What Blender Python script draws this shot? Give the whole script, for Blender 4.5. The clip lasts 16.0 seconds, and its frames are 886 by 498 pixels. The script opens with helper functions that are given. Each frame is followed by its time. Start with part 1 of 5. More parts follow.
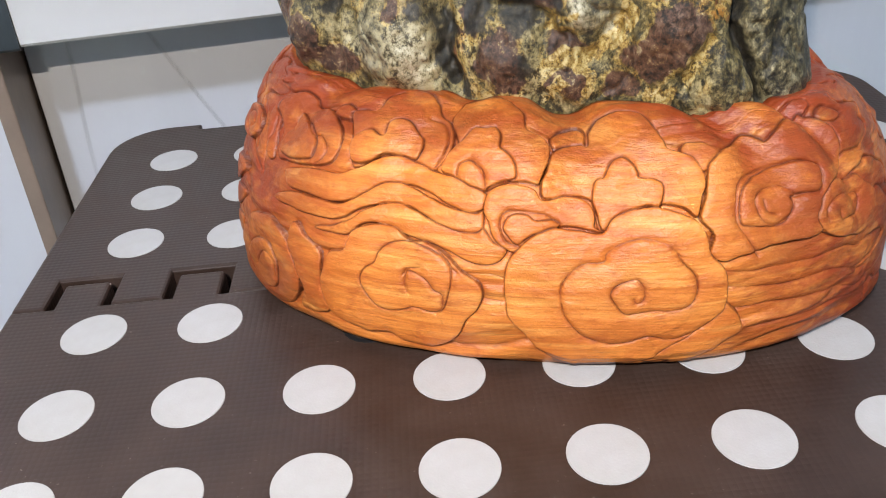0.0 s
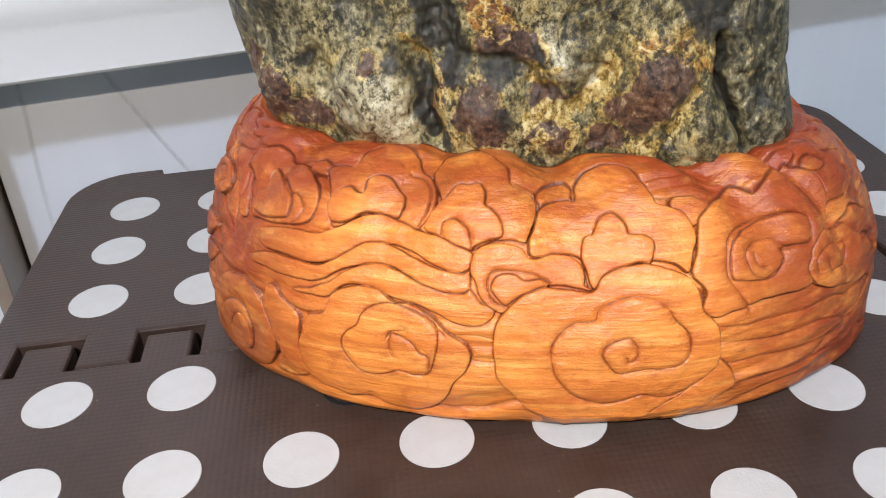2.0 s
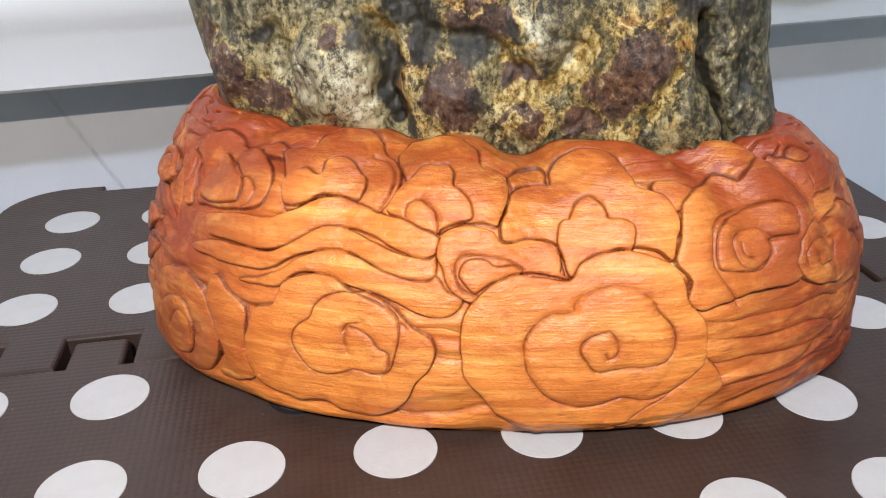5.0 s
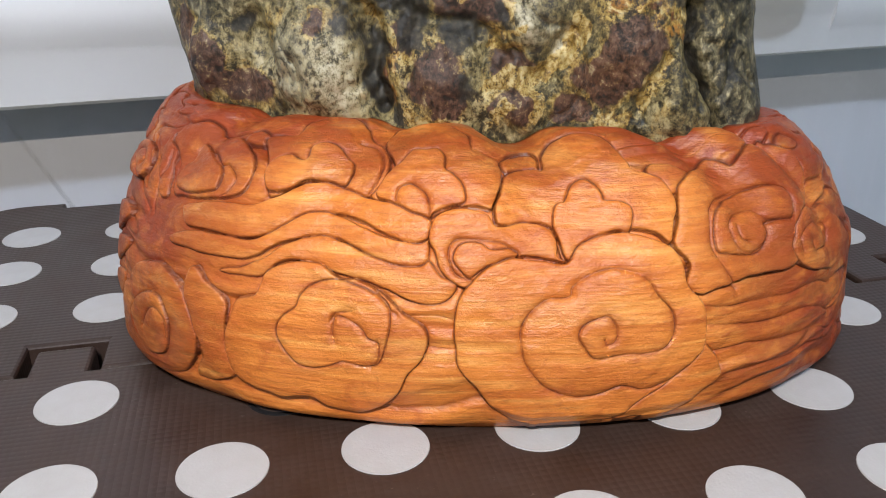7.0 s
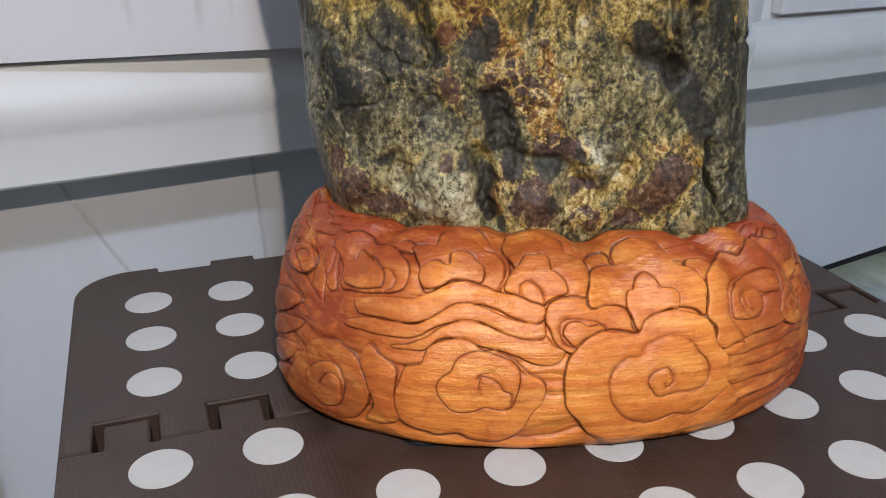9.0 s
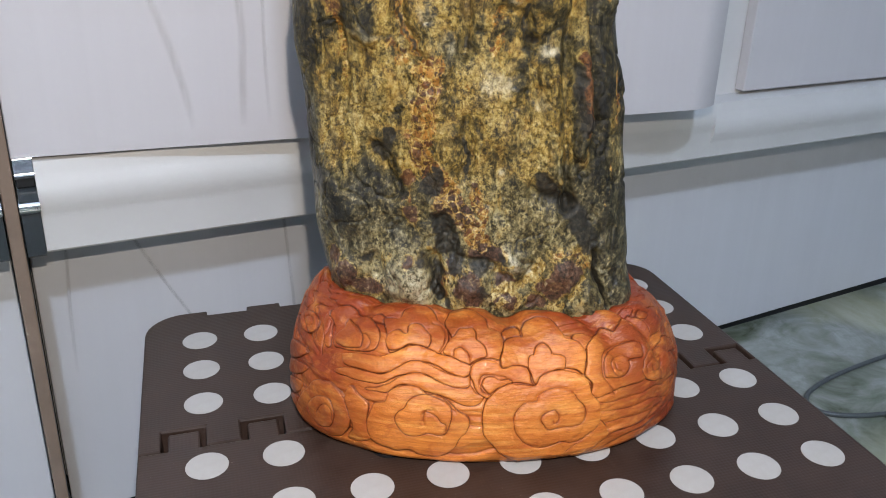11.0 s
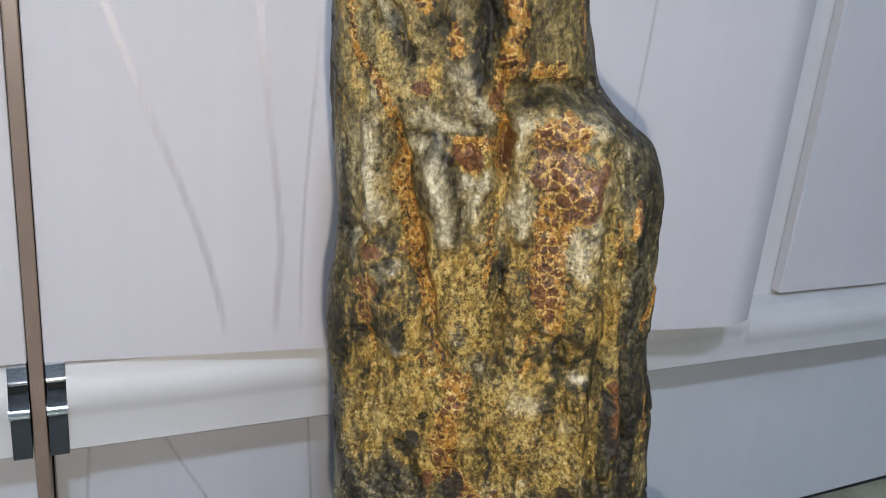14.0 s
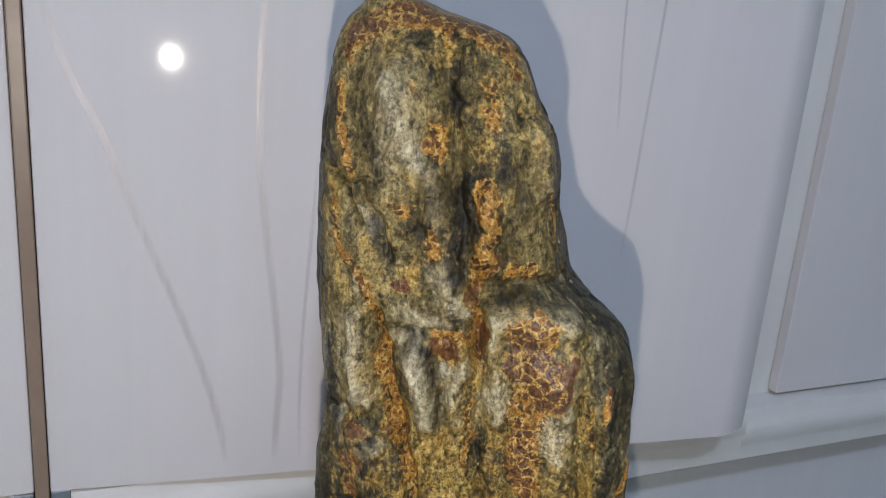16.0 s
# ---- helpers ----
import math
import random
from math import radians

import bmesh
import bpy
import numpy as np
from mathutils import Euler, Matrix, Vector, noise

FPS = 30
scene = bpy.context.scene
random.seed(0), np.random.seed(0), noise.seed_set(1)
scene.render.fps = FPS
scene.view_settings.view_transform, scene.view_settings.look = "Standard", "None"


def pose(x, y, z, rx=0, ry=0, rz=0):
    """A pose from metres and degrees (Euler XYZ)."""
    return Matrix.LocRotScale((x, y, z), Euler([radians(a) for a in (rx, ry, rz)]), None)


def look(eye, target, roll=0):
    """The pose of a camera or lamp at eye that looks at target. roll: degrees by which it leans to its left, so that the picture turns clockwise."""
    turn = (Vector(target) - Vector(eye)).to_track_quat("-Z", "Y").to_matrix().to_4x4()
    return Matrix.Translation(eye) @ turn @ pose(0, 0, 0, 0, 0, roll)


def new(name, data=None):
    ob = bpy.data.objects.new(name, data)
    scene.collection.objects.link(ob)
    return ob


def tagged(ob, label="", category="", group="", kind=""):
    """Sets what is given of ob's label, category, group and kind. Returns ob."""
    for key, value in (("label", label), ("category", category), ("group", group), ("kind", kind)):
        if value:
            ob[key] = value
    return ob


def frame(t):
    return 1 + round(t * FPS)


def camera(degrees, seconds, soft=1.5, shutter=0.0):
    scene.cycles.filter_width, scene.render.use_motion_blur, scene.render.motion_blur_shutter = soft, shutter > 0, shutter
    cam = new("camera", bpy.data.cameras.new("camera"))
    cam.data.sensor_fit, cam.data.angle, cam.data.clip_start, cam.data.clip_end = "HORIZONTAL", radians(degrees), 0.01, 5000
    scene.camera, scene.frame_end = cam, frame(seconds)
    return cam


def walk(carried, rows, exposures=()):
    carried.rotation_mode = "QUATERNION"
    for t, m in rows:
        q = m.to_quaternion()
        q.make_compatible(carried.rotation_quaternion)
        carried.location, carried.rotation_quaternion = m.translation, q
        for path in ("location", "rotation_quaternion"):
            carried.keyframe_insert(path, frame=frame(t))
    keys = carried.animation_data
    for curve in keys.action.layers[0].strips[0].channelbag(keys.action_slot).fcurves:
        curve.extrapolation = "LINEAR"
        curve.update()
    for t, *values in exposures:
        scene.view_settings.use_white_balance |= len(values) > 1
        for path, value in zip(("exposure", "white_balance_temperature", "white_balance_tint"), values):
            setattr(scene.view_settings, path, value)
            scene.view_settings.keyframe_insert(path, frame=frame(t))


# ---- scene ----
import collections

cam = camera(55.0, 16.0, soft=0.95)
PATH = [
    (0, (0.09054, -0.15515, 0.13218), (0.1288, 1.5423, -0.9248), -4.91),
    (0.3, (0.08904, -0.15260, 0.12866), (0.1447, 1.5442, -0.9286), -4.90),
    (0.5, (0.08797, -0.14854, 0.12684), (0.1539, 1.5465, -0.9327), -4.98),
    (0.8, (0.08464, -0.14540, 0.12728), (0.1738, 1.5499, -0.9301), -4.86),
    (1, (0.08573, -0.14462, 0.12974), (0.1883, 1.5525, -0.9235), -4.80),
    (1.3, (0.08656, -0.14232, 0.13056), (0.2062, 1.5585, -0.9149), -4.81),
    (1.5, (0.08825, -0.14099, 0.13283), (0.2137, 1.5598, -0.9120), -4.99),
    (2, (0.08551, -0.14405, 0.13719), (0.2309, 1.5652, -0.8911), -4.49),
    (2.5, (0.08387, -0.14571, 0.13985), (0.2523, 1.5747, -0.8661), -3.65),
    (3, (0.07617, -0.14887, 0.13104), (0.2851, 1.5906, -0.8336), -2.59),
    (3.5, (0.08159, -0.14720, 0.12646), (0.3292, 1.6130, -0.7903), -1.84),
    (4, (0.08241, -0.14212, 0.11598), (0.3598, 1.6360, -0.7565), -1.45),
    (4.2, (0.08386, -0.14138, 0.11924), (0.3360, 1.6172, -0.7994), -1.91),
    (6.5, (0.07739, -0.13524, 0.09763), (0.4324, 1.6796, -0.6642), -0.85),
    (7, (0.07509, -0.13764, 0.09890), (0.4650, 1.6689, -0.6655), -0.71),
    (7.5, (0.06747, -0.13583, 0.10280), (0.5215, 1.6504, -0.6738), -0.57),
    (8, (0.04016, -0.14228, 0.11827), (0.5755, 1.6134, -0.6760), -0.22),
    (8.5, (0.01371, -0.15675, 0.13557), (0.6148, 1.5692, -0.6767), 0.06),
    (8.7, (0.01035, -0.16363, 0.14064), (0.6189, 1.5659, -0.6583), -0.04),
    (10.8, (0.01041, -0.25636, 0.21348), (0.5375, 1.4957, -0.5943), 0.30),
    (11, (0.01183, -0.26567, 0.21919), (0.5292, 1.4944, -0.5773), 0.43),
    (11.5, (0.01859, -0.28148, 0.25451), (0.5242, 1.4941, -0.5148), 0.72),
    (12, (0.01755, -0.28781, 0.26798), (0.5137, 1.5022, -0.4734), 1.29),
    (12.5, (0.01876, -0.28441, 0.27756), (0.5060, 1.5191, -0.4365), 2.14),
    (13, (0.01544, -0.27592, 0.28011), (0.4976, 1.5388, -0.4087), 2.99),
    (13.5, (0.01904, -0.25640, 0.28928), (0.4862, 1.5701, -0.3782), 3.59),
    (14, (0.01974, -0.23301, 0.30620), (0.4733, 1.6012, -0.3495), 3.93),
    (14.5, (0.02413, -0.22892, 0.31173), (0.4668, 1.6138, -0.3273), 4.03),
    (15, (0.02476, -0.22968, 0.33150), (0.4592, 1.6222, -0.2864), 3.93),
    (15.5, (0.02659, -0.23315, 0.34963), (0.4525, 1.6284, -0.2447), 3.66),
    (16, (0.02994, -0.23408, 0.36431), (0.4463, 1.6349, -0.2133), 3.37),
]
walk(cam, [(t, look(eye, target, roll)) for t, eye, target, roll in PATH], exposures=[(0, 0.90), (4.2, 0.95), (7, 0.62), (8.7, 0.46), (11, 0.48), (12, 0.40), (13, 0.36), (14.5, 0.35), (16, 0.08)])

# ---- light: the torch beside the lens, a cool ceiling lamp, a dim room ----
world = bpy.data.worlds.new("room_air")
scene.world = world
world.use_nodes = True
world.node_tree.nodes["Background"].inputs[0].default_value = (0.55, 0.72, 1.0, 1)
world.node_tree.nodes["Background"].inputs[1].default_value = 0.02

torch_data = bpy.data.lights.new("torch", "POINT")
torch_data.energy, torch_data.shadow_soft_size, torch_data.color = 3.3, 0.0030, (1.0, 0.91, 0.81)
torch = new("torch", torch_data)
torch.matrix_world = pose(0.025, -0.248, 0.286)

lamp_data = bpy.data.lights.new("ceiling_lamp_light", "POINT")
lamp_data.energy, lamp_data.shadow_soft_size, lamp_data.color = 66.0, 0.07, (0.58, 0.735, 1.0)
lamp_light = new("ceiling_lamp_light", lamp_data)
lamp_light.matrix_world = pose(-0.05, -1.55, 1.86)


# ---- node helpers ----
class Nodes:
    """A material's node tree, built from short calls."""

    def __init__(self, name):
        self.mat = bpy.data.materials.new(name)
        self.mat.use_nodes = True
        self.tree = self.mat.node_tree
        self.bsdf = self.tree.nodes["Principled BSDF"]

    def add(self, kind, **settings):
        node = self.tree.nodes.new(kind)
        for key, value in settings.items():
            setattr(node, key, value)
        return node

    def put(self, socket, value):
        if isinstance(value, bpy.types.NodeSocket):
            self.tree.links.new(value, socket)
        elif isinstance(value, tuple) and len(value) == 3 and socket.type == "RGBA":
            socket.default_value = (*value, 1)
        else:
            socket.default_value = value

    def coords(self, scale=(1, 1, 1), rot=(0, 0, 0), source="Object"):
        tc = self.add("ShaderNodeTexCoord")
        mp = self.add("ShaderNodeMapping")
        self.put(mp.inputs["Vector"], tc.outputs[source])
        mp.inputs["Scale"].default_value = scale
        mp.inputs["Rotation"].default_value = [radians(a) for a in rot]
        return mp.outputs[0]

    def noise(self, vec, scale, detail=4.0, rough=0.55, warp=0.0):
        n = self.add("ShaderNodeTexNoise")
        self.put(n.inputs["Vector"], vec)
        for key, value in (("Scale", scale), ("Detail", detail), ("Roughness", rough), ("Distortion", warp)):
            n.inputs[key].default_value = value
        return n.outputs["Fac"]

    def voronoi(self, vec, scale, feature="F1", out="Distance", rand=1.0):
        n = self.add("ShaderNodeTexVoronoi", feature=feature)
        self.put(n.inputs["Vector"], vec)
        n.inputs["Scale"].default_value = scale
        n.inputs["Randomness"].default_value = rand
        return n.outputs[out]

    def ramp(self, fac, *stops):
        n = self.add("ShaderNodeValToRGB")
        self.put(n.inputs[0], fac)
        e = n.color_ramp.elements
        while len(e) < len(stops):
            e.new(0.5)
        for k, (at, value) in zip(e, stops):
            k.position = at
            k.color = (*value, 1) if isinstance(value, tuple) else (value, value, value, 1)
        return n.outputs[0]

    def mix(self, fac, a, b, mode="MIX"):
        n = self.add("ShaderNodeMix", data_type="RGBA", blend_type=mode)
        self.put(n.inputs[0], fac)
        self.put(n.inputs[6], a)
        self.put(n.inputs[7], b)
        return n.outputs[2]

    def math(self, op, a, b=0.0, clamp=False):
        n = self.add("ShaderNodeMath", operation=op, use_clamp=clamp)
        self.put(n.inputs[0], a)
        self.put(n.inputs[1], b)
        return n.outputs[0]

    def attr(self, name):
        n = self.add("ShaderNodeAttribute", attribute_name=name)
        sep = self.add("ShaderNodeSeparateColor")
        self.put(sep.inputs[0], n.outputs["Color"])
        return sep.outputs[0], sep.outputs[1], sep.outputs[2], n.outputs["Alpha"]

    def bump(self, height, strength, distance, coat=None):
        n = self.add("ShaderNodeBump")
        self.put(n.inputs["Height"], height)
        self.put(n.inputs["Strength"], strength)
        n.inputs["Distance"].default_value = distance
        self.put(self.bsdf.inputs["Normal"], n.outputs[0])
        if coat:
            n = self.add("ShaderNodeBump")
            self.put(n.inputs["Height"], height)
            n.inputs["Strength"].default_value, n.inputs["Distance"].default_value = coat, distance
            self.put(self.bsdf.inputs["Coat Normal"], n.outputs[0])

    def done(self, color=None, rough=None, **more):
        if color is not None:
            self.put(self.bsdf.inputs["Base Color"], color)
        if rough is not None:
            self.put(self.bsdf.inputs["Roughness"], rough)
        for key, value in more.items():
            self.put(self.bsdf.inputs[key.replace("_", " ")], value)
        return self.mat


def rosewood():
    n = Nodes("carved_rosewood")
    g1 = n.noise(n.coords((7, 40, 150), (0, 5, 0)), 2.2, 5, 0.6, 1.2)
    g2 = n.noise(n.coords((20, 150, 820), (0, 5, 0)), 3.0, 3, 0.6, 0.4)
    cloud = n.noise(n.coords((1, 1, 1.4)), 30.0, 4, 0.6, 0.6)
    patch = n.noise(n.coords((1, 1, 1.7)), 85.0, 6, 0.7, 0.8)
    fleck = n.noise(n.coords((1, 1, 2.2)), 420.0, 4, 0.7, 0.4)
    c = n.ramp(g1, (0.30, (0.54, 0.130, 0.019)), (0.5, (0.76, 0.245, 0.040)), (0.70, (0.88, 0.40, 0.095)))
    c = n.mix(n.ramp(g2, (0.46, 0.0), (0.66, 0.38)), c, (0.44, 0.10, 0.016))
    c = n.mix(n.ramp(cloud, (0.45, 0.0), (0.66, 0.5)), c, (0.55, 0.13, 0.018))
    hatch = n.noise(n.coords((140, 140, 420), (0, 8, 0)), 2.4, 5, 0.75, 0.5)
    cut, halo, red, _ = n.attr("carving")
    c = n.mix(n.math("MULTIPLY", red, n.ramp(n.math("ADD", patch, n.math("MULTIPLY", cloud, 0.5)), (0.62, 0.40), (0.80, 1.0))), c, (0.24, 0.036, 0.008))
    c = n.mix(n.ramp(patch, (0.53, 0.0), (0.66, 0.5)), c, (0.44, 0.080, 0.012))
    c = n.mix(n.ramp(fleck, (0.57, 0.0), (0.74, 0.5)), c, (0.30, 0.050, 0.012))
    # stain along the cuts, darkened further to paint the shade of the grooves
    stain_shade = n.math("MULTIPLY", halo, n.math("MULTIPLY", n.ramp(patch, (0.38, 0.35), (0.56, 1.0)), n.ramp(hatch, (0.36, 0.25), (0.58, 0.95))))
    c = n.mix(stain_shade, c, (0.30, 0.046, 0.008))
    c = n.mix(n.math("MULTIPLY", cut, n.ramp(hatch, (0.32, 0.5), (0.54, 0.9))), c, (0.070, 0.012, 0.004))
    h = n.math("ADD", n.math("MULTIPLY", g2, 0.5), n.math("MULTIPLY", fleck, 1.1))
    h = n.math("ADD", h, n.math("MULTIPLY", patch, 1.2))
    n.bump(h, 0.42, 0.0008)
    return n.done(c, n.ramp(patch, (0.3, 0.28), (0.7, 0.46)), Specular_IOR_Level=0.45)


def river_stone():
    n = Nodes("waxed_river_stone")
    p = n.coords()
    ochre, rust, pale, black = n.attr("zones")
    yellow, grey, tone, vein = n.attr("film")
    rough = n.attr("texture")[0]  # granular foot, smoother worn head
    mid = n.noise(n.coords((1.15, 1.15, 0.85)), 150.0, 5, 0.65, 0.3)
    coarse, fine = n.noise(n.coords((1.1, 1.1, 0.9)), 330.0, 5, 0.72, 0.2), n.noise(p, 760.0, 4, 0.72)
    grit = n.noise(p, 1500.0, 3, 0.7)
    run = n.noise(n.coords((1.3, 1.3, 0.28)), 135.0, 5, 0.65, 0.4)  # runs down the stone

    def off(source, amount):
        return n.math("MULTIPLY", n.math("SUBTRACT", source, 0.5), amount)

    def by_grain(value):
        return n.math("MULTIPLY", value, rough)

    def where(zone, lo, hi, top, *sources):
        total = zone
        for source, amount in sources:
            total = n.math("ADD", total, off(source, amount))
        return n.ramp(total, (lo, 0.0), (hi, top))

    # grey-green body with black grains
    grains = n.noise(n.coords((1.1, 1.1, 0.9)), 640.0, 6, 0.82)
    body = n.math("ADD", n.math("ADD", off(coarse, 0.65), n.math("ADD", off(mid, 0.3), off(run, 0.8))), n.math("ADD", by_grain(off(grains, 2.0)), tone))
    warm = n.ramp(body, (0.26, (0.008, 0.006, 0.003)), (0.42, (0.070, 0.052, 0.016)), (0.58, (0.205, 0.154, 0.052)), (0.80, (0.46, 0.37, 0.17)))
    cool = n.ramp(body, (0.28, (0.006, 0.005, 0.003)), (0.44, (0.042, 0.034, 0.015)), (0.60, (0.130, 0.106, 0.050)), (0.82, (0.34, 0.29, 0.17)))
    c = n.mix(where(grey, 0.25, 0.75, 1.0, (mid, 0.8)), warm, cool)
    # thin yellow rind, mottled grain by grain
    rind = n.math("ADD", by_grain(n.math("ADD", off(grains, 2.2), off(grit, 0.8))), n.math("ADD", n.math("ADD", off(coarse, 0.8), off(run, 0.6)), 0.5))
    yc = n.ramp(rind, (0.24, (0.036, 0.022, 0.005)), (0.42, (0.19, 0.112, 0.018)), (0.58, (0.48, 0.310, 0.060)), (0.80, (0.76, 0.60, 0.25)))
    yc = n.mix(n.ramp(mid, (0.50, 0.0), (0.62, 0.55)), yc, n.ramp(rind, (0.34, (0.095, 0.040, 0.007)), (0.50, (0.37, 0.180, 0.026)), (0.66, (0.62, 0.38, 0.09))))
    patch = n.noise(n.coords((1.2, 1.2, 0.8)), 95.0, 4, 0.6, 0.5)
    yc = n.mix(n.ramp(patch, (0.52, 0.0), (0.66, 0.45)), yc, n.ramp(rind, (0.26, (0.10, 0.080, 0.030)), (0.50, (0.275, 0.225, 0.095)), (0.76, (0.50, 0.44, 0.24))))
    yc = n.mix(n.ramp(n.math("ADD", patch, off(coarse, 0.4)), (0.36, 0.75), (0.47, 0.0)), yc, n.ramp(rind, (0.30, (0.018, 0.012, 0.005)), (0.55, (0.095, 0.055, 0.014)), (0.8, (0.25, 0.15, 0.035))))
    c = n.mix(where(yellow, 0.35, 0.62, 0.82, (coarse, 0.6), (mid, 0.9), (run, 1.3)), c, yc)
    # pale film, with highlights of the wax partly painted into its colour
    pc = n.ramp(rind, (0.20, (0.060, 0.050, 0.028)), (0.42, (0.35, 0.300, 0.170)), (0.66, (0.64, 0.575, 0.40)))
    c = n.mix(where(pale, 0.22, 0.95, 0.84, (coarse, 0.7), (mid, 0.7)), c, pc)
    # rust plates, speckled
    speck = n.math("ADD", n.math("ADD", off(grains, 1.3), off(coarse, 0.8)), 0.5)
    rc = n.ramp(speck, (0.26, (0.014, 0.008, 0.004)), (0.42, (0.115, 0.043, 0.013)), (0.60, (0.220, 0.090, 0.029)), (0.84, (0.38, 0.22, 0.095)))
    dull = n.ramp(speck, (0.26, (0.012, 0.009, 0.007)), (0.44, (0.066, 0.034, 0.022)), (0.60, (0.135, 0.076, 0.052)), (0.84, (0.30, 0.20, 0.14)))
    rc = n.mix(n.ramp(rough, (0.55, 0.0), (0.85, 0.8)), rc, dull)
    plate = where(rust, 0.40, 0.48, 1.0, (coarse, 0.65), (mid, 0.4))
    c = n.mix(where(rust, 0.22, 0.34, 0.75, (coarse, 0.9), (mid, 0.9)), c, yc)
    c = n.mix(plate, c, rc)
    # thick crust in knobs: brown-red cores between ochre ridges
    bent = n.add("ShaderNodeMix", data_type="VECTOR")
    wander = n.add("ShaderNodeTexNoise")
    n.put(wander.inputs["Vector"], p)
    wander.inputs["Scale"].default_value, wander.inputs["Detail"].default_value = 420.0, 3.0
    bent.inputs[0].default_value = 0.0022
    n.put(bent.inputs[4], p)
    n.put(bent.inputs[5], wander.outputs["Color"])
    knob = bent.outputs[1]
    core = n.voronoi(knob, 330.0, "DISTANCE_TO_EDGE")
    shade = n.voronoi(knob, 330.0, out="Color")
    ridge = n.ramp(rind, (0.30, (0.080, 0.034, 0.008)), (0.44, (0.34, 0.180, 0.030)), (0.60, (0.60, 0.370, 0.085)), (0.78, (0.78, 0.60, 0.28)))
    heart = n.ramp(n.math("ADD", n.math("MULTIPLY", shade, 0.7), off(fine, 0.6)), (0.10, (0.055, 0.016, 0.007)), (0.28, (0.19, 0.060, 0.013)), (0.46, (0.44, 0.19, 0.024)))
    oc = n.mix(n.ramp(n.math("ADD", core, off(fine, 0.14)), (0.06, 0.0), (0.17, 1.0)), ridge, heart)
    # larger red-brown plates in a net of ochre where both meet
    mesh = n.ramp(n.math("ADD", n.voronoi(knob, 210.0, "DISTANCE_TO_EDGE"), off(fine, 0.20)), (0.045, 0.0), (0.11, 1.0))
    oc = n.mix(where(rust, 0.38, 0.52, 1.0, (coarse, 0.7)), oc, n.mix(mesh, ridge, rc))
    oc = n.mix(n.ramp(n.math("ADD", grit, off(coarse, 0.8)), (0.36, 0.85), (0.43, 0.0)), oc, (0.030, 0.014, 0.007))
    crusty = where(ochre, 0.42, 0.54, 0.95, (coarse, 1.2), (mid, 0.9))
    c = n.mix(crusty, c, oc)
    # ochre seams between the plates of the foot
    seam = where(vein, 0.42, 0.52, 0.95, (coarse, 0.9), (mid, 0.9))
    c = n.mix(seam, c, n.ramp(rind, (0.30, (0.16, 0.085, 0.014)), (0.48, (0.43, 0.265, 0.050)), (0.68, (0.68, 0.54, 0.24))))
    # ochre flecks on the dark parts
    fleck = n.math("MULTIPLY", n.ramp(n.math("ADD", grains, off(mid, 0.35)), (0.585, 0.0), (0.655, 0.8)), n.ramp(pale, (0.3, 1.0), (0.8, 0.3)))
    c = n.mix(by_grain(fleck), c, n.ramp(rind, (0.34, (0.14, 0.080, 0.016)), (0.60, (0.38, 0.255, 0.070)), (0.80, (0.60, 0.50, 0.26))))
    # black crust, black grains, and pits everywhere
    c = n.mix(where(black, 0.46, 0.60, 0.95, (coarse, 1.2), (mid, 1.1), (grains, 0.8)), c, n.ramp(grains, (0.38, (0.005, 0.005, 0.005)), (0.56, (0.035, 0.030, 0.021)), (0.68, (0.14, 0.105, 0.055))))
    pepper = n.ramp(n.math("ADD", grains, off(mid, 0.5)), (0.395, 0.88), (0.455, 0.0))
    c = n.mix(n.math("MULTIPLY", by_grain(pepper), n.ramp(pale, (0.3, 0.9), (0.9, 0.35))), c, (0.012, 0.011, 0.008))
    pits = n.ramp(n.math("ADD", fine, off(mid, 0.45)), (0.335, 1.0), (0.405, 0.0))
    c = n.mix(n.math("MULTIPLY", by_grain(pits), n.ramp(pale, (0.3, 0.85), (0.9, 0.45))), c, (0.014, 0.012, 0.008))
    h = n.math("ADD", n.math("MULTIPLY", coarse, 0.8), n.math("MULTIPLY", grains, 1.1))
    h = n.math("SUBTRACT", h, n.math("MULTIPLY", pits, 0.30))
    h = n.math("ADD", h, n.math("MULTIPLY", n.math("MULTIPLY", n.math("MINIMUM", core, 0.3), 1.6), crusty))
    n.bump(h, n.ramp(n.math("ADD", pale, grey), (0.2, 0.85), (0.8, 0.55)), 0.0012, coat=0.34)
    return n.done(c, n.ramp(n.math("ADD", coarse, off(mid, 0.5)), (0.35, 0.34), (0.65, 0.52)), Specular_IOR_Level=0.28, Coat_Weight=n.ramp(n.math("ADD", pale, n.ramp(rough, (0.55, 0.0), (0.9, 0.3))), (0.0, 0.20), (0.7, 1.0)), Coat_Roughness=n.ramp(pale, (0.2, 0.30), (0.7, 0.25)), Coat_IOR=1.55)


def moulded_plastic():
    n = Nodes("brown_moulded_plastic")
    p = n.coords()
    dust = n.noise(p, 60.0, 5, 0.6)
    c = n.ramp(dust, (0.35, (0.034, 0.0185, 0.0125)), (0.7, (0.054, 0.0320, 0.0235)))
    speck = n.ramp(n.noise(p, 900.0, 2, 0.5), (0.70, 0.0), (0.76, 0.55))
    c = n.mix(n.math("MULTIPLY", speck, n.ramp(dust, (0.45, 0.0), (0.7, 1.0))), c, (0.30, 0.26, 0.21))
    knobs = n.voronoi(p, 620.0, rand=0.0)
    n.bump(n.math("ADD", n.math("SUBTRACT", 1.0, knobs), n.math("MULTIPLY", dust, 0.5)), 0.22, 0.0006)
    return n.done(c, n.ramp(dust, (0.3, 0.36), (0.7, 0.52)))


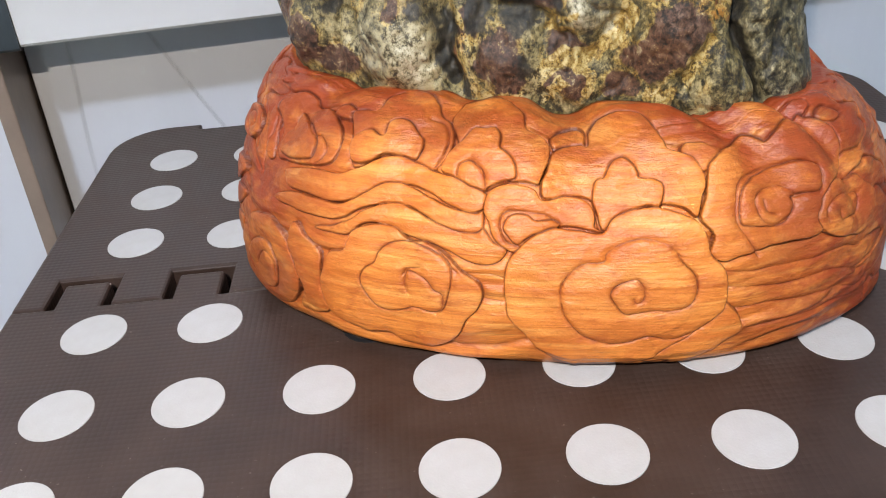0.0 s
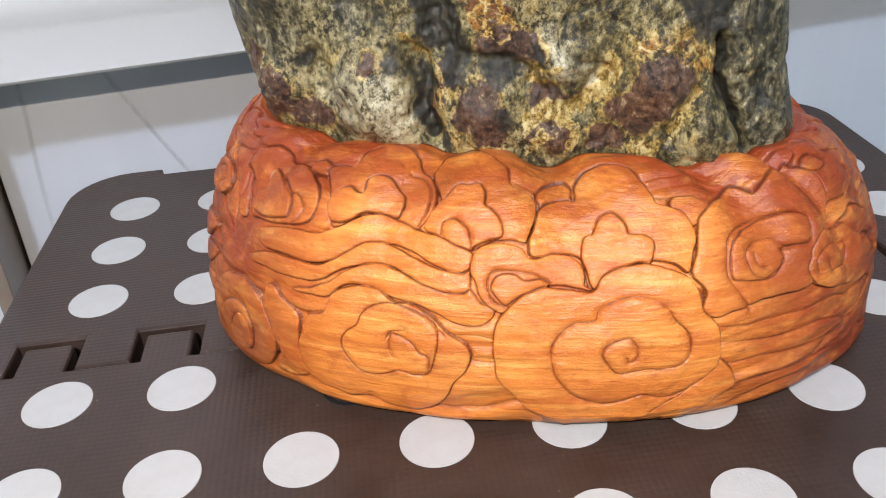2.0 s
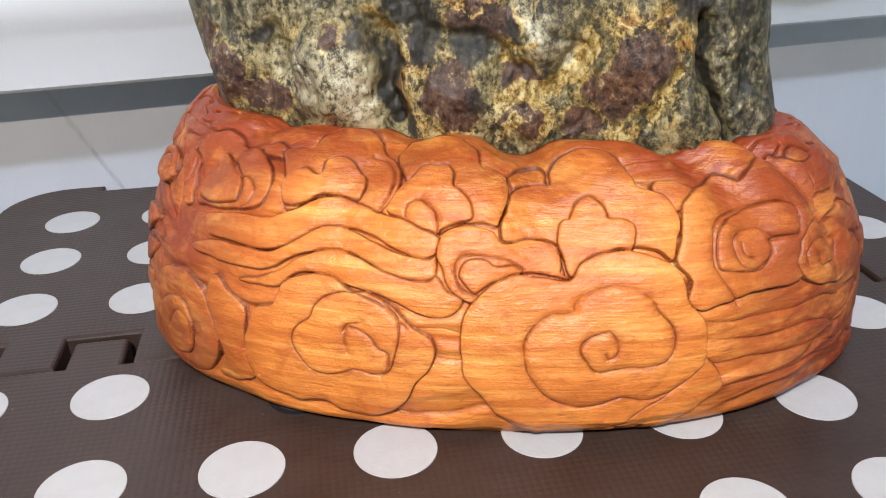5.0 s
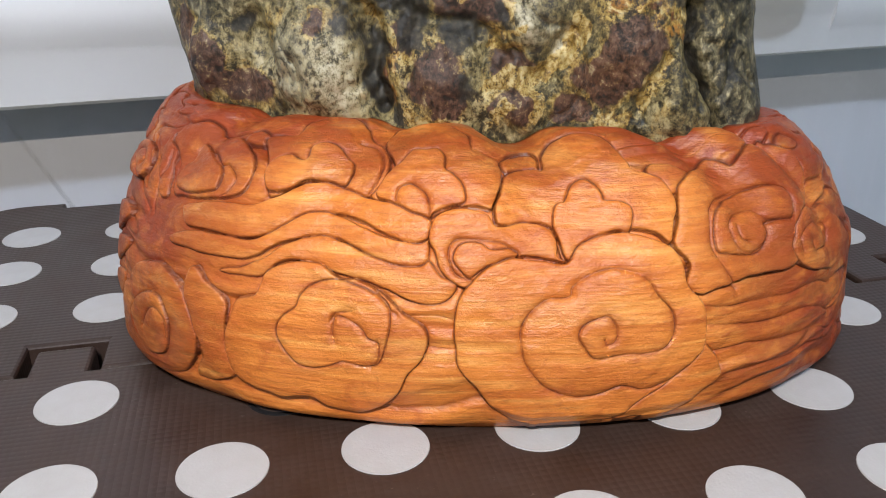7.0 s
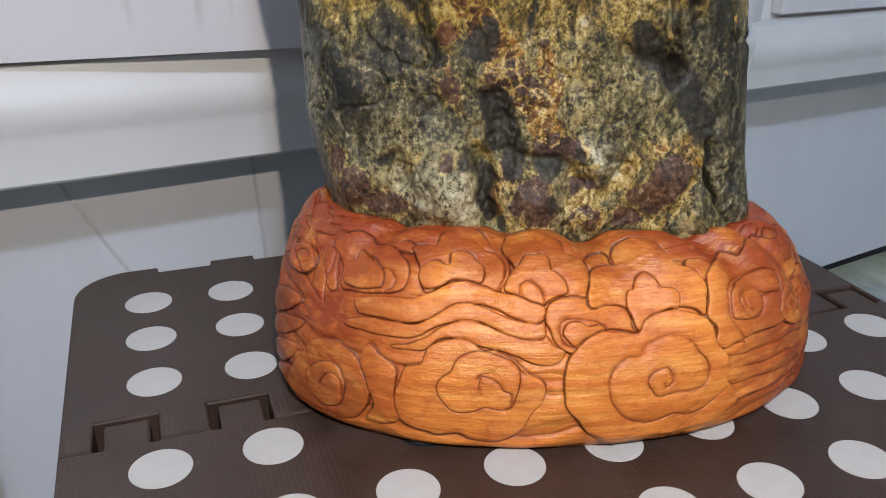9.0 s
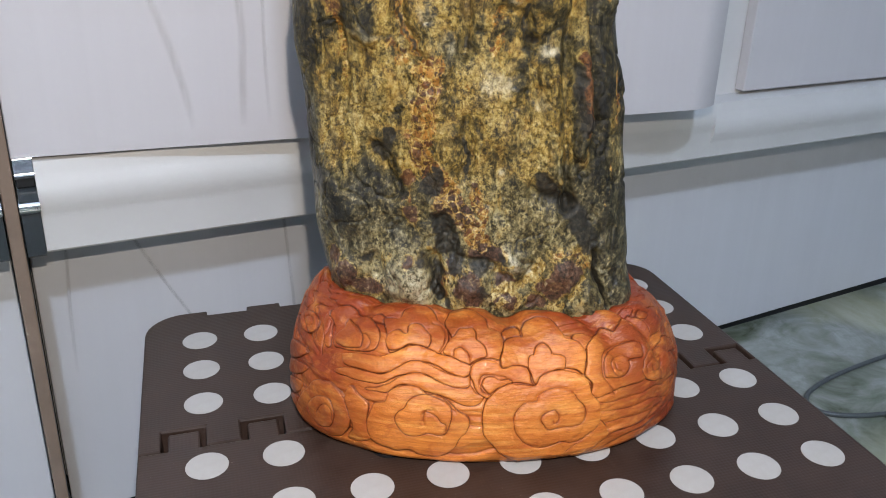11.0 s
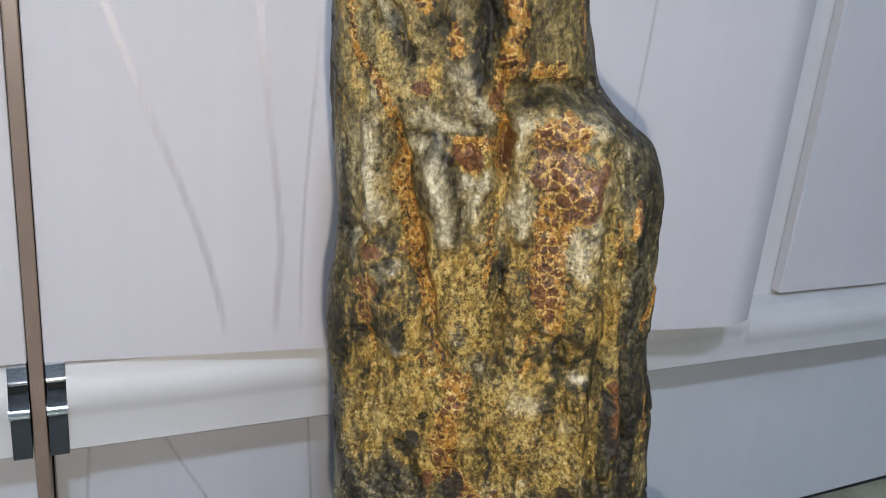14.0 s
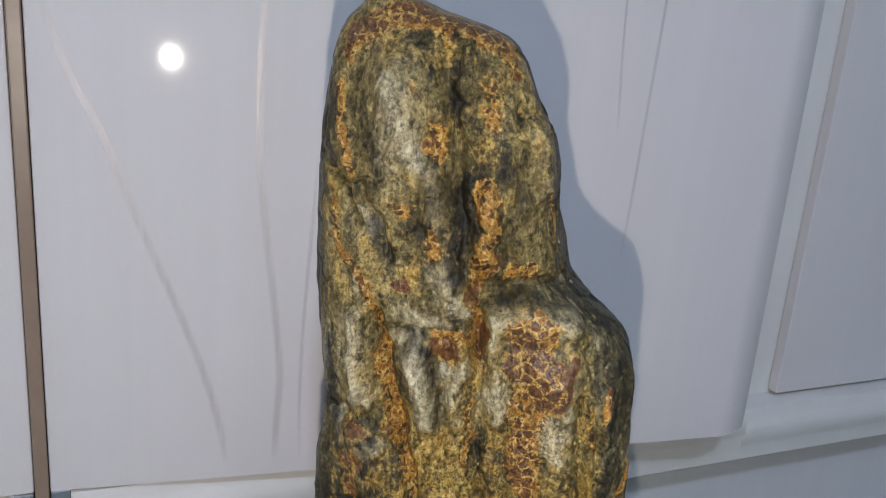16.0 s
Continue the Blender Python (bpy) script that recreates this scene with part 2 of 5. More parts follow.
def dot_rubber():
    n = Nodes("cream_rubber_dot")
    p = n.coords(source="Object")
    d = n.noise(p, 180.0, 4, 0.6)
    n.bump(n.noise(p, 1500.0, 2), 0.15, 0.0003)
    return n.done(n.ramp(d, (0.3, (0.456, 0.434, 0.404)), (0.7, (0.490, 0.473, 0.447))), 0.6)


def gloss_white(name="gloss_white_laminate", tint=(0.68, 0.64, 0.632)):
    n = Nodes(name)
    grain = n.noise(n.coords((60, 60, 0.8)), 1.0, 5, 0.6)
    fine = n.noise(n.coords((420, 420, 3.0)), 1.0, 4, 0.6)
    lo = tuple(v * 0.975 for v in tint)
    c = n.mix(n.ramp(grain, (0.35, 0.0), (0.65, 1.0)), lo, tint)
    c = n.mix(n.math("MULTIPLY", n.ramp(fine, (0.5, 0.0), (0.75, 1.0)), 0.03), c, (0.5, 0.47, 0.46))
    n.bump(n.noise(n.coords((9, 9, 3)), 1.0, 2), 0.12, 0.004)
    return n.done(c, 0.048, Specular_IOR_Level=0.5)


def pearl_grain():
    n = Nodes("pearly_laminate_grain")
    fade = n.attr("fade")[0]
    n.bump(n.noise(n.coords((500, 500, 30)), 1.0, 3), 0.3, 0.0006)
    broken = n.ramp(n.noise(n.coords((300, 300, 12)), 1.0, 4), (0.3, 0.10), (0.7, 0.27))
    return n.done((0.72, 0.66, 0.64), 0.40, Metallic=0.6, Alpha=n.math("MULTIPLY", fade, broken), Specular_IOR_Level=1.0)


def plain(name, color, rough, metal=0.0, scale=120.0, spread=0.12):
    n = Nodes(name)
    f = n.noise(n.coords(), scale, 4, 0.6)
    lo = tuple(v * (1 - spread) for v in color)
    hi = tuple(min(v * (1 + spread), 1) for v in color)
    n.bump(n.noise(n.coords(), scale * 5, 2), 0.1, 0.0008)
    return n.done(n.ramp(f, (0.3, lo), (0.7, hi)), rough, Metallic=metal)


def cloudy_floor():
    n = Nodes("polished_cloudy_floor")
    p = n.coords()
    a, b = n.noise(p, 9.0, 6, 0.6, 1.2), n.noise(p, 30.0, 6, 0.65, 0.8)
    c = n.ramp(a, (0.32, (0.10, 0.115, 0.070)), (0.48, (0.29, 0.31, 0.26)), (0.64, (0.46, 0.47, 0.45)))
    c = n.mix(n.ramp(b, (0.5, 0.0), (0.72, 0.6)), c, (0.16, 0.20, 0.13))
    c = n.mix(n.ramp(n.noise(p, 5.0, 3, 0.5), (0.5, 0.0), (0.62, 0.5)), c, (0.52, 0.50, 0.30))
    return n.done(c, n.ramp(b, (0.3, 0.14), (0.7, 0.26)))


WOOD, STONE, PLASTIC, DOT = rosewood(), river_stone(), moulded_plastic(), dot_rubber()
WHITE, DRAWER = gloss_white(), gloss_white("gloss_white_drawer", (0.69, 0.675, 0.675))
PEARL = pearl_grain()
# chrome end caps: the dark reflection of floor and room is in the colour
CHROME_DARK = plain("chrome_painted_dark", (0.050, 0.058, 0.062), 0.32, 0.3, spread=0.06)
RAIL = plain("satin_white_rail", (0.70, 0.675, 0.64), 0.5, 0.0, 14.0, 0.03)
CHROME = plain("chrome", (0.62, 0.63, 0.65), 0.10, 1.0, spread=0.03)
BRONZE = plain("brown_edge_strip", (0.26, 0.185, 0.135), 0.35, 0.0, 40.0)
BLACK = plain("black_gap", (0.012, 0.012, 0.013), 0.5)
FLOOR = cloudy_floor()
PAINT = plain("wall_paint", (0.50, 0.50, 0.50), 0.85, 0.0, 6.0, 0.04)
CABLE = plain("grey_cable_sheath", (0.10, 0.11, 0.11), 0.5)
GREEN = plain("pale_green_plastic", (0.42, 0.62, 0.33), 0.4)


# ---- mesh helpers ----
def part(name, bm, material, parent=None, label=""):
    me = bpy.data.meshes.new(name)
    bm.to_mesh(me)
    bm.free()
    me.materials.append(material)
    ob = new(name, me)
    ob.parent = parent
    if label:
        ob["label"] = label
    return ob


def thing(name, m, label, category, group="", kind=""):
    ob = new(name)
    ob.empty_display_size = 0.02
    ob.matrix_world = m
    return tagged(ob, label, category, group, kind)


def box(x0, x1, y0, y1, z0, z1, bevel=0.0, segs=2):
    bm = bmesh.new()
    bmesh.ops.create_cube(bm, size=1.0)
    for v in bm.verts:
        v.co = Vector((x0 + (v.co.x + 0.5) * (x1 - x0), y0 + (v.co.y + 0.5) * (y1 - y0), z0 + (v.co.z + 0.5) * (z1 - z0)))
    if bevel:
        bmesh.ops.bevel(bm, geom=list(bm.edges), offset=bevel, segments=segs, affect="EDGES", profile=0.5)
    return bm


def prism(outline, z0, z1, bevel=0.0):
    """A closed outline in plan, drawn up from z0 to z1, its upper edge rounded."""
    bm = bmesh.new()
    f = bm.faces.new([bm.verts.new((x, y, z0)) for x, y in outline])
    f.normal_update()
    if f.normal.z > 0:
        f.normal_flip()
    up = bmesh.ops.extrude_face_region(bm, geom=[f])
    tops = [v for v in up["geom"] if isinstance(v, bmesh.types.BMVert)]
    bmesh.ops.translate(bm, verts=tops, vec=(0, 0, z1 - z0))
    if bevel:
        top = set(tops)
        edges = [e for e in bm.edges if e.verts[0] in top and e.verts[1] in top]
        bmesh.ops.bevel(bm, geom=edges, offset=bevel, segments=2, affect="EDGES", profile=0.5)
    bmesh.ops.recalc_face_normals(bm, faces=list(bm.faces))
    return bm


def arc(cx, cy, r, a0, a1, steps=6):
    return [(cx + r * math.cos(radians(a0 + (a1 - a0) * i / steps)), cy + r * math.sin(radians(a0 + (a1 - a0) * i / steps))) for i in range(steps + 1)]


def rail_shape(profile, x0, x1):
    """A profile of (y, z) points drawn along x."""
    bm = bmesh.new()
    a = [bm.verts.new((x0, y, z)) for y, z in profile]
    b = [bm.verts.new((x1, y, z)) for y, z in profile]
    k = len(profile)
    for i in range(k):
        bm.faces.new((a[i], a[(i + 1) % k], b[(i + 1) % k], b[i]))
    bm.faces.new(a)
    bm.faces.new(b[::-1])
    bmesh.ops.recalc_face_normals(bm, faces=list(bm.faces))
    for f in bm.faces:
        f.smooth = len(f.verts) == 4
    for e in bm.edges:
        e.smooth = e.calc_face_angle(0.0) < 0.75
    return bm


def lattice(name, grid, material, closed_top=None, floor_z=None, colors=None, attribute="", parent=None):
    """One mesh from a grid of points, rows by columns, that closes round on itself."""
    rows, cols = grid.shape[:2]
    co = grid.reshape(-1, 3)
    idx = np.arange(rows * cols).reshape(rows, cols)
    nxt = np.roll(idx, -1, axis=1)
    quads = np.stack([idx[:-1], nxt[:-1], nxt[1:], idx[1:]], -1).reshape(-1, 4)
    tris = np.zeros((0, 3), int)
    extra = []
    for rowi, point, flip in ((rows - 1, closed_top, False), (0, floor_z, True)):
        if point is None:
            continue
        k = len(co) + len(extra)
        extra.append(point)
        a, b = idx[rowi], nxt[rowi]
        t = np.stack([b, a, np.full(cols, k)] if flip else [a, b, np.full(cols, k)], -1)
        tris = np.concatenate([tris, t])
    if extra:
        co = np.concatenate([co, np.array(extra)])
        if colors is not None:
            colors = np.concatenate([colors.reshape(-1, 4), np.zeros((len(extra), 4))])
    me = bpy.data.meshes.new(name)
    me.vertices.add(len(co))
    me.vertices.foreach_set("co", co.astype(np.float32).ravel())
    loops = np.concatenate([quads.ravel(), tris.ravel()])
    sizes = np.concatenate([np.full(len(quads), 4), np.full(len(tris), 3)])
    me.loops.add(len(loops))
    me.loops.foreach_set("vertex_index", loops.astype(np.int32))
    me.polygons.add(len(sizes))
    me.polygons.foreach_set("loop_start", (np.cumsum(sizes) - sizes).astype(np.int32))
    me.polygons.foreach_set("use_smooth", np.ones(len(sizes), bool))
    me.update(calc_edges=True)
    me.validate()
    if colors is not None:
        at = me.color_attributes.new(attribute, "FLOAT_COLOR", "POINT")
        at.data.foreach_set("color", np.clip(colors, 0, 1).astype(np.float32).ravel())
    me.materials.append(material)
    ob = new(name, me)
    ob.parent = parent
    return ob


def hash3(i, j, k, seed):
    v = np.sin(i * 127.1 + j * 311.7 + k * 74.7 + seed * 17.3) * 43758.5453
    return v - np.floor(v)


def value_noise(x, y, z, seed=0.0):
    """Smooth random values from -1 to 1 in space."""
    i, j, k = np.floor(x), np.floor(y), np.floor(z)
    f, g, h = x - i, y - j, z - k
    f, g, h = (t * t * (3 - 2 * t) for t in (f, g, h))
    out = 0
    for a in (0, 1):
        for b in (0, 1):
            for c in (0, 1):
                w = (f if a else 1 - f) * (g if b else 1 - g) * (h if c else 1 - h)
                out = out + w * hash3(i + a, j + b, k + c, seed)
    return out * 2 - 1


def fbm(x, y, z, octaves=4, seed=0.0, gain=0.5):
    total, amp = 0, 1.0
    for o in range(octaves):
        total = total + amp * value_noise(x * 2 ** o + 3.1 * o, y * 2 ** o + 1.7 * o, z * 2 ** o, seed + o)
        amp *= gain
    return total


# ---- the room: walls and ceiling are unseen, added to close it and bounce light ----
FLOOR_Z = -0.205


def slab(name, x0, x1, y0, y1, z0, z1, material, label):
    return tagged(part(name, box(x0, x1, y0, y1, z0, z1), material), label, name.split("_")[0], kind="structure")


slab("floor", -2.0, 2.4, -3.0, 1.2, FLOOR_Z - 0.1, FLOOR_Z, FLOOR, "polished floor with cloudy grey-green marbling")
slab("wall_south", -2.0, 2.4, -3.1, -3.0, FLOOR_Z, 2.06, PAINT, "unseen plain pale wall added to bounce light")
slab("wall_west", -2.1, -2.0, -3.1, 1.2, FLOOR_Z, 2.06, PAINT, "unseen plain pale side wall added to bounce light")
slab("wall_east", 2.4, 2.5, -3.1, 1.2, FLOOR_Z, 2.06, PAINT, "unseen plain pale side wall added to bounce light")
slab("wall_north", -2.1, 2.5, 1.2, 1.3, FLOOR_Z, 2.06, PAINT, "plain pale wall behind the cabinets")
slab("ceiling", -2.1, 2.5, -3.1, 1.3, 2.06, 2.12, PAINT, "unseen plain pale ceiling added to bounce light")
lamp = thing("ceiling_lamp", pose(-0.05, -1.55, 2.06), "round flat white ceiling lamp", "lamp")
bm = bmesh.new()
bmesh.ops.create_cone(bm, cap_ends=True, segments=48, radius1=0.24, radius2=0.26, depth=0.07)
bmesh.ops.translate(bm, verts=bm.verts, vec=(0, 0, -0.036))
part("housing", bm, RAIL, lamp)

# ---- the wall of cabinets, in a frame of its own: x along, y away, z up ----
CAB_YAW, CAB_DIP, CAB_FAR = 0.1913, 0.0235, 0.238
cab_u = Vector((math.cos(CAB_YAW) * math.cos(CAB_DIP), math.sin(CAB_YAW) * math.cos(CAB_DIP), -math.sin(CAB_DIP)))
cab_n = Vector((-math.sin(CAB_YAW), math.cos(CAB_YAW), 0.0))
cab_k = cab_u.cross(cab_n)
CAB = Matrix((cab_u, cab_n, cab_k)).transposed().to_4x4()
CAB.translation = cab_n * CAB_FAR
DRAWER_IN, FOOT, DOOR_LOW, TALL = 0.042, -0.188, 0.0775, 1.9
RAIL_PROFILE = [(0.030, 0.0755), (0.002, 0.0755), (-0.0005, 0.0745), (-0.0015, 0.0715), (-0.0020, 0.068), (-0.0035, 0.0645), (-0.0052, 0.061), (-0.006, 0.057),
                (-0.006, 0.053), (-0.0052, 0.049), (-0.004, 0.0455), (-0.003, 0.042), (-0.003, 0.0225), (-0.0015, 0.021), (0.034, 0.021), (0.034, 0.030)]
CAP_PROFILE = [(0.030, 0.0768), (0.000, 0.0768), (-0.0015, 0.075), (-0.001, 0.069), (0.006, 0.066), (0.007, 0.0635), (0.003, 0.0605), (-0.005, 0.0585), (-0.0085, 0.055),
               (-0.0085, 0.0515), (-0.0055, 0.0485), (-0.0040, 0.046), (-0.0045, 0.044), (-0.0045, 0.0212), (-0.003, 0.0198), (0.034, 0.0198)]


def streak(parent, *pts, wide=0.0058, at=0.0):
    """A pearly vein of the laminate: a thin band that fades at its edges and ends."""
    line = []
    for i in range(len(pts) - 1):
        p = [Vector(pts[min(max(j, 0), len(pts) - 1)]) for j in (i - 1, i, i + 1, i + 2)]
        for j in range(8):
            t = j / 8
            line.append(0.5 * (2 * p[1] + (p[2] - p[0]) * t + (2 * p[0] - 5 * p[1] + 4 * p[2] - p[3]) * t * t + (3 * p[1] - p[0] - 3 * p[2] + p[3]) * t ** 3))
    bm = bmesh.new()
    fade = bm.verts.layers.float_color.new("fade")
    last = None
    for i, q in enumerate(line):
        ahead = (line[min(i + 1, len(line) - 1)] - line[max(i - 1, 0)]).normalized()
        across = Vector((ahead.y, -ahead.x)) * wide
        row = []
        for j, weight in ((-0.5, 0.0), (-0.15, 0.9), (0.15, 1.0), (0.5, 0.0)):
            v = bm.verts.new((q.x + across.x * j, at - 0.00025, q.y + across.y * j))
            v[fade] = (weight * min(1.0, i / 6, (len(line) - 1 - i) / 6),) * 3 + (1,)
            row.append(v)
        if last:
            for j in range(3):
                bm.faces.new((last[j], row[j], row[j + 1], last[j + 1]))
        last = row
    return part("grain_streak", bm, PEARL, parent, "pearly grain streak in the laminate")


def cabinet(u0, u1, label, open_deg=0.0, door_u1=None, second=None, low=DOOR_LOW, caps=""):
    m = CAB @ pose(u0, 0, FOOT)
    ob = thing("kitchen_cabinet", m, label, "cabinet", "kitchen cabinets")
    w = u1 - u0
    z = lambda k: k - FOOT
    part("body", box(0, w, DRAWER_IN + 0.02, 0.5, z(FOOT) + 0.0112, z(TALL), 0.001), RAIL, ob)
    part("stile", box(0, w, 0.021, DRAWER_IN + 0.0195, z(0.034), z(TALL)), RAIL, ob)
    d0, d1 = 0.0, (door_u1 or u1) - u0
    if open_deg:
        # the closing edge falls away in a long soft round
        wide = d1 - d0
        plan = [(0, 0.018), (0, 0.0006), (0.0006, 0)] + [(wide - 0.027 + 0.027 * i / 8, 0.0105 * (i / 8) ** 1.7) for i in range(9)] + [(wide, 0.018)]
        leaf = prism(plan, 0, TALL - low)
        for f in leaf.faces:
            f.smooth = abs(f.normal.z) < 0.5
        for e in leaf.edges:
            e.smooth = e.calc_face_angle(0.0) < 0.5
    else:
        leaf = box(0, d1 - d0, 0, 0.018, 0, TALL - low, 0.0012)
    door = part("door", leaf, WHITE, ob, "high-gloss white laminate door" + (" standing ajar" if open_deg else ""))
    door.matrix_local = pose(d0, 0, z(low), 0, 0, -open_deg)
    if second:
        part("door", box(second - u0, w - 0.001, 0.010, 0.0205, z(0.0705), z(TALL), 0.0012), WHITE, ob, "high-gloss white laminate door")
    front = box(0.001, w - 0.001, DRAWER_IN, DRAWER_IN + 0.018, 0.011, z(0.031), 0.0012)
    for v in front.verts:
        if v.co.z < 0.05:
            v.co.z -= (0.60 - (v.co.x + u0)) * 0.030  # the floor is not quite level with the row
    drawer = part("drawer_front", front, DRAWER, ob, "high-gloss white drawer front")
    if open_deg:
        streak(door, (0.006, 0.280), (0.0191, 0.2381), (0.0334, 0.2088), (0.0450, 0.1760), (0.0577, 0.1420), (0.0721, 0.1050), (0.0843, 0.0695), (0.0923, 0.0399), (0.0985, 0.0060))
        streak(door, (0.1175, 0.33), (0.1156, 0.2794), (0.1138, 0.2505), (0.1137, 0.2150), (0.1150, 0.1870), (0.1190, 0.1480), (0.1240, 0.1080), (0.1278, 0.0680), (0.1268, 0.0375), (0.1262, 0.0060))
        streak(door, (0.1460, 0.20), (0.1446, 0.1643), (0.1425, 0.1305), (0.1406, 0.0884), (0.1401, 0.0516), (0.1414, 0.0060), wide=0.0030)
        streak(door, (0.3510, 0.34), (0.3493, 0.2969), (0.3473, 0.2402), (0.3451, 0.18), (0.3426, 0.1313), wide=0.0030)
        streak(door, (0.3215, 0.33), (0.3233, 0.295), (0.3256, 0.2561), (0.3292, 0.2118), wide=0.0024)
        for pts in (((-0.0245, 0.020), (-0.0252, -0.0044), (-0.0278, -0.0418), (-0.029, -0.09)), ((0.0100, 0.018), (0.0202, -0.0035), (0.0343, -0.0319), (0.0472, -0.0569), (0.058, -0.085)), ((0.1155, 0.02), (0.117, -0.0033), (0.1216, -0.0719), (0.123, -0.11))):
            streak(drawer, *[(p - u0, z(q)) for p, q in pts], wide=0.0030, at=DRAWER_IN)
    r0, r1 = (0.0105 if "l" in caps else 0.0005), (w - 0.0105 if "r" in caps else w - 0.0005)
    prof = [(y, z(k)) for y, k in RAIL_PROFILE]
    grip = rail_shape(prof, r0, second - 0.042 - u0 if second else r1)
    if second:
        # set lower under the second door, which leaves a dark gap above it
        under = rail_shape([(y, k - (0.0085 if k > z(0.04) else 0.0)) for y, k in prof], second - 0.042 - u0, r1)
        spare = bpy.data.meshes.new("spare")
        under.to_mesh(spare)
        under.free()
        grip.from_mesh(spare)
        bpy.data.meshes.remove(spare)
    rail = part("handle_rail", grip, RAIL, ob, "satin white moulded grip rail")
    cap_prof = [(y, z(k)) for y, k in CAP_PROFILE]
    for side, (a, b) in (("l", (0.0005, 0.0103)), ("r", (w - 0.0103, w - 0.0005))):
        if side in caps:
            cap = part("end_cap", rail_shape(cap_prof, a, b), CHROME_DARK, rail, "chrome-beaded end cap with its dark reflection painted in")
            bead = [(0.002 - 0.0118 * math.cos(h), z(0.0512) + 0.0066 * math.sin(h)) for h in [radians(-80 + 20 * i) for i in range(9)]]
            part("bead", rail_shape(bead, a - 0.0004, b + 0.0004), CHROME, rail, "chrome bead")
            part("cap_plate", rail_shape([(0.004, z(0.0775)), (-0.0022, z(0.0775)), (-0.0026, z(0.0765)), (-0.0022, z(0.0695)), (-0.0032, z(0.0678)), (-0.0024, z(0.0662)), (0.004, z(0.0662))], a, b), CHROME, rail, "chrome plate")
            part("cap_recess", box(a + 0.0006, b - 0.0006, -0.0005, 0.02, z(0.0608), z(0.0668)), BLACK, rail, "black slot in the end cap")
    # its black stands in for the shade in the gap above the floor
    part("plinth", box(0.0, w, DRAWER_IN + 0.012, 0.4, -0.03, 0.0108), BLACK, ob, "recessed plinth, painted black as the shade under the drawers")
    return ob


cabinet(-0.62, -0.0548, "white gloss cabinet with a chrome-capped grip rail", caps="r")
cabinet(-0.0465, 1.05, "wide white gloss cabinet with its tall door ajar", open_deg=6.3, door_u1=0.4235, second=0.505, caps="l")
cabinet(1.0515, 1.65, "white gloss cabinet at the end of the row")
strip = tagged(part("trim_strip", box(-0.0543, -0.0470, -0.003, 0.06, FOOT, TALL, 0.0008), BRONZE), "brown edge strip between two cabinets", "trim", kind="structure")
strip.matrix_world = CAB

# ---- the folding stool ----
X0, X1, Y0, Y1, HINGE = -0.0275, 0.2685, -0.0605, 0.1715, 0.0555
stool = thing("folding_stool", pose(0.1205, HINGE, FLOOR_Z), "brown plastic folding stool with cream polka dots", "stool")
SX, SY, SZ = 0.1205, HINGE, FLOOR_Z
TOP = -0.0004
FINGERS = [-0.018 + 0.0333 * k for k in range(9)]
HANDLE = (0.0665, 0.1745)


def local(points):
    return [(x - SX, y - SY) for x, y in points]


R = 0.021
NOTCHES = [0.0045 + 0.0395 * k for k in range(6)]
# rear half: hinge edge dips round the fingers of the front half
edge = []
for s in FINGERS:
    edge += [(s - 0.0003, 0.0468), (s - 0.0003, 0.0610), (s + 0.0183, 0.0610), (s + 0.0183, 0.0468)]
rear = [(X0, 0.0468)] + edge + [(X1, 0.0468)] + arc(X1 - R, Y1 - R, R, 0, 90, 8)
rear += [(s + dx, Y1 - dy) for s in NOTCHES[::-1] for dx, dy in ((0.0215, 0), (0.0212, 0.0045), (0.0003, 0.0045), (0, 0))]
rear += arc(X0 + R, Y1 - R, R, 90, 180, 8)
part("rear_panel", prism(local(rear), TOP - SZ - 0.016, TOP - SZ, 0.0009), PLASTIC, stool)
# front half with its fingers and the handle's well
edge = []
for s in FINGERS[::-1]:
    edge += [(s + 0.0158, 0.0462), (s + 0.0158, 0.0574), (s + 0.0150, 0.0582), (s + 0.0033, 0.0582), (s + 0.0025, 0.0574), (s + 0.0025, 0.0462)]
front = [(X1, 0.0462)] + edge + [(X0, 0.0462)] + arc(X0 + R, Y0 + R, R, 180, 270, 8)
front += [(s + dx, Y0 + dy) for s in NOTCHES for dx, dy in ((0, 0), (0.0003, 0.0045), (0.0212, 0.0045), (0.0215, 0))]
front += arc(X1 - R, Y0 + R, R, 270, 360, 8)
part("front_panel", prism(local(front), TOP - SZ - 0.016, TOP - SZ, 0.0009), PLASTIC, stool)
part("hinge_bed", box(X0 + 0.003 - SX, X1 - 0.003 - SX, -0.02, 0.02, TOP - SZ - 0.022, TOP - SZ - 0.0125), PLASTIC, stool)
# a carrying handle let into the front half: rim, groove and flap
flap = arc(HANDLE[0] + 0.008, 0.0245, 0.008, 180, 270, 6) + arc(HANDLE[1] - 0.008, 0.0245, 0.008, 270, 360, 6) + [(HANDLE[1], 0.0440), (HANDLE[0], 0.0440)]
flap_in = arc(HANDLE[0] + 0.0088, 0.0253, 0.008, 180, 270, 6) + arc(HANDLE[1] - 0.0088, 0.0253, 0.008, 270, 360, 6) + [(HANDLE[1] - 0.0008, 0.0440), (HANDLE[0] + 0.0008, 0.0440)]
part("handle_rim", prism(local(flap), TOP - SZ - 0.004, TOP - SZ + 0.0003), BLACK, stool)
part("handle", prism(local(flap_in), TOP - SZ - 0.004, TOP - SZ + 0.0007, 0.0004), PLASTIC, stool, "flush brown carrying handle")
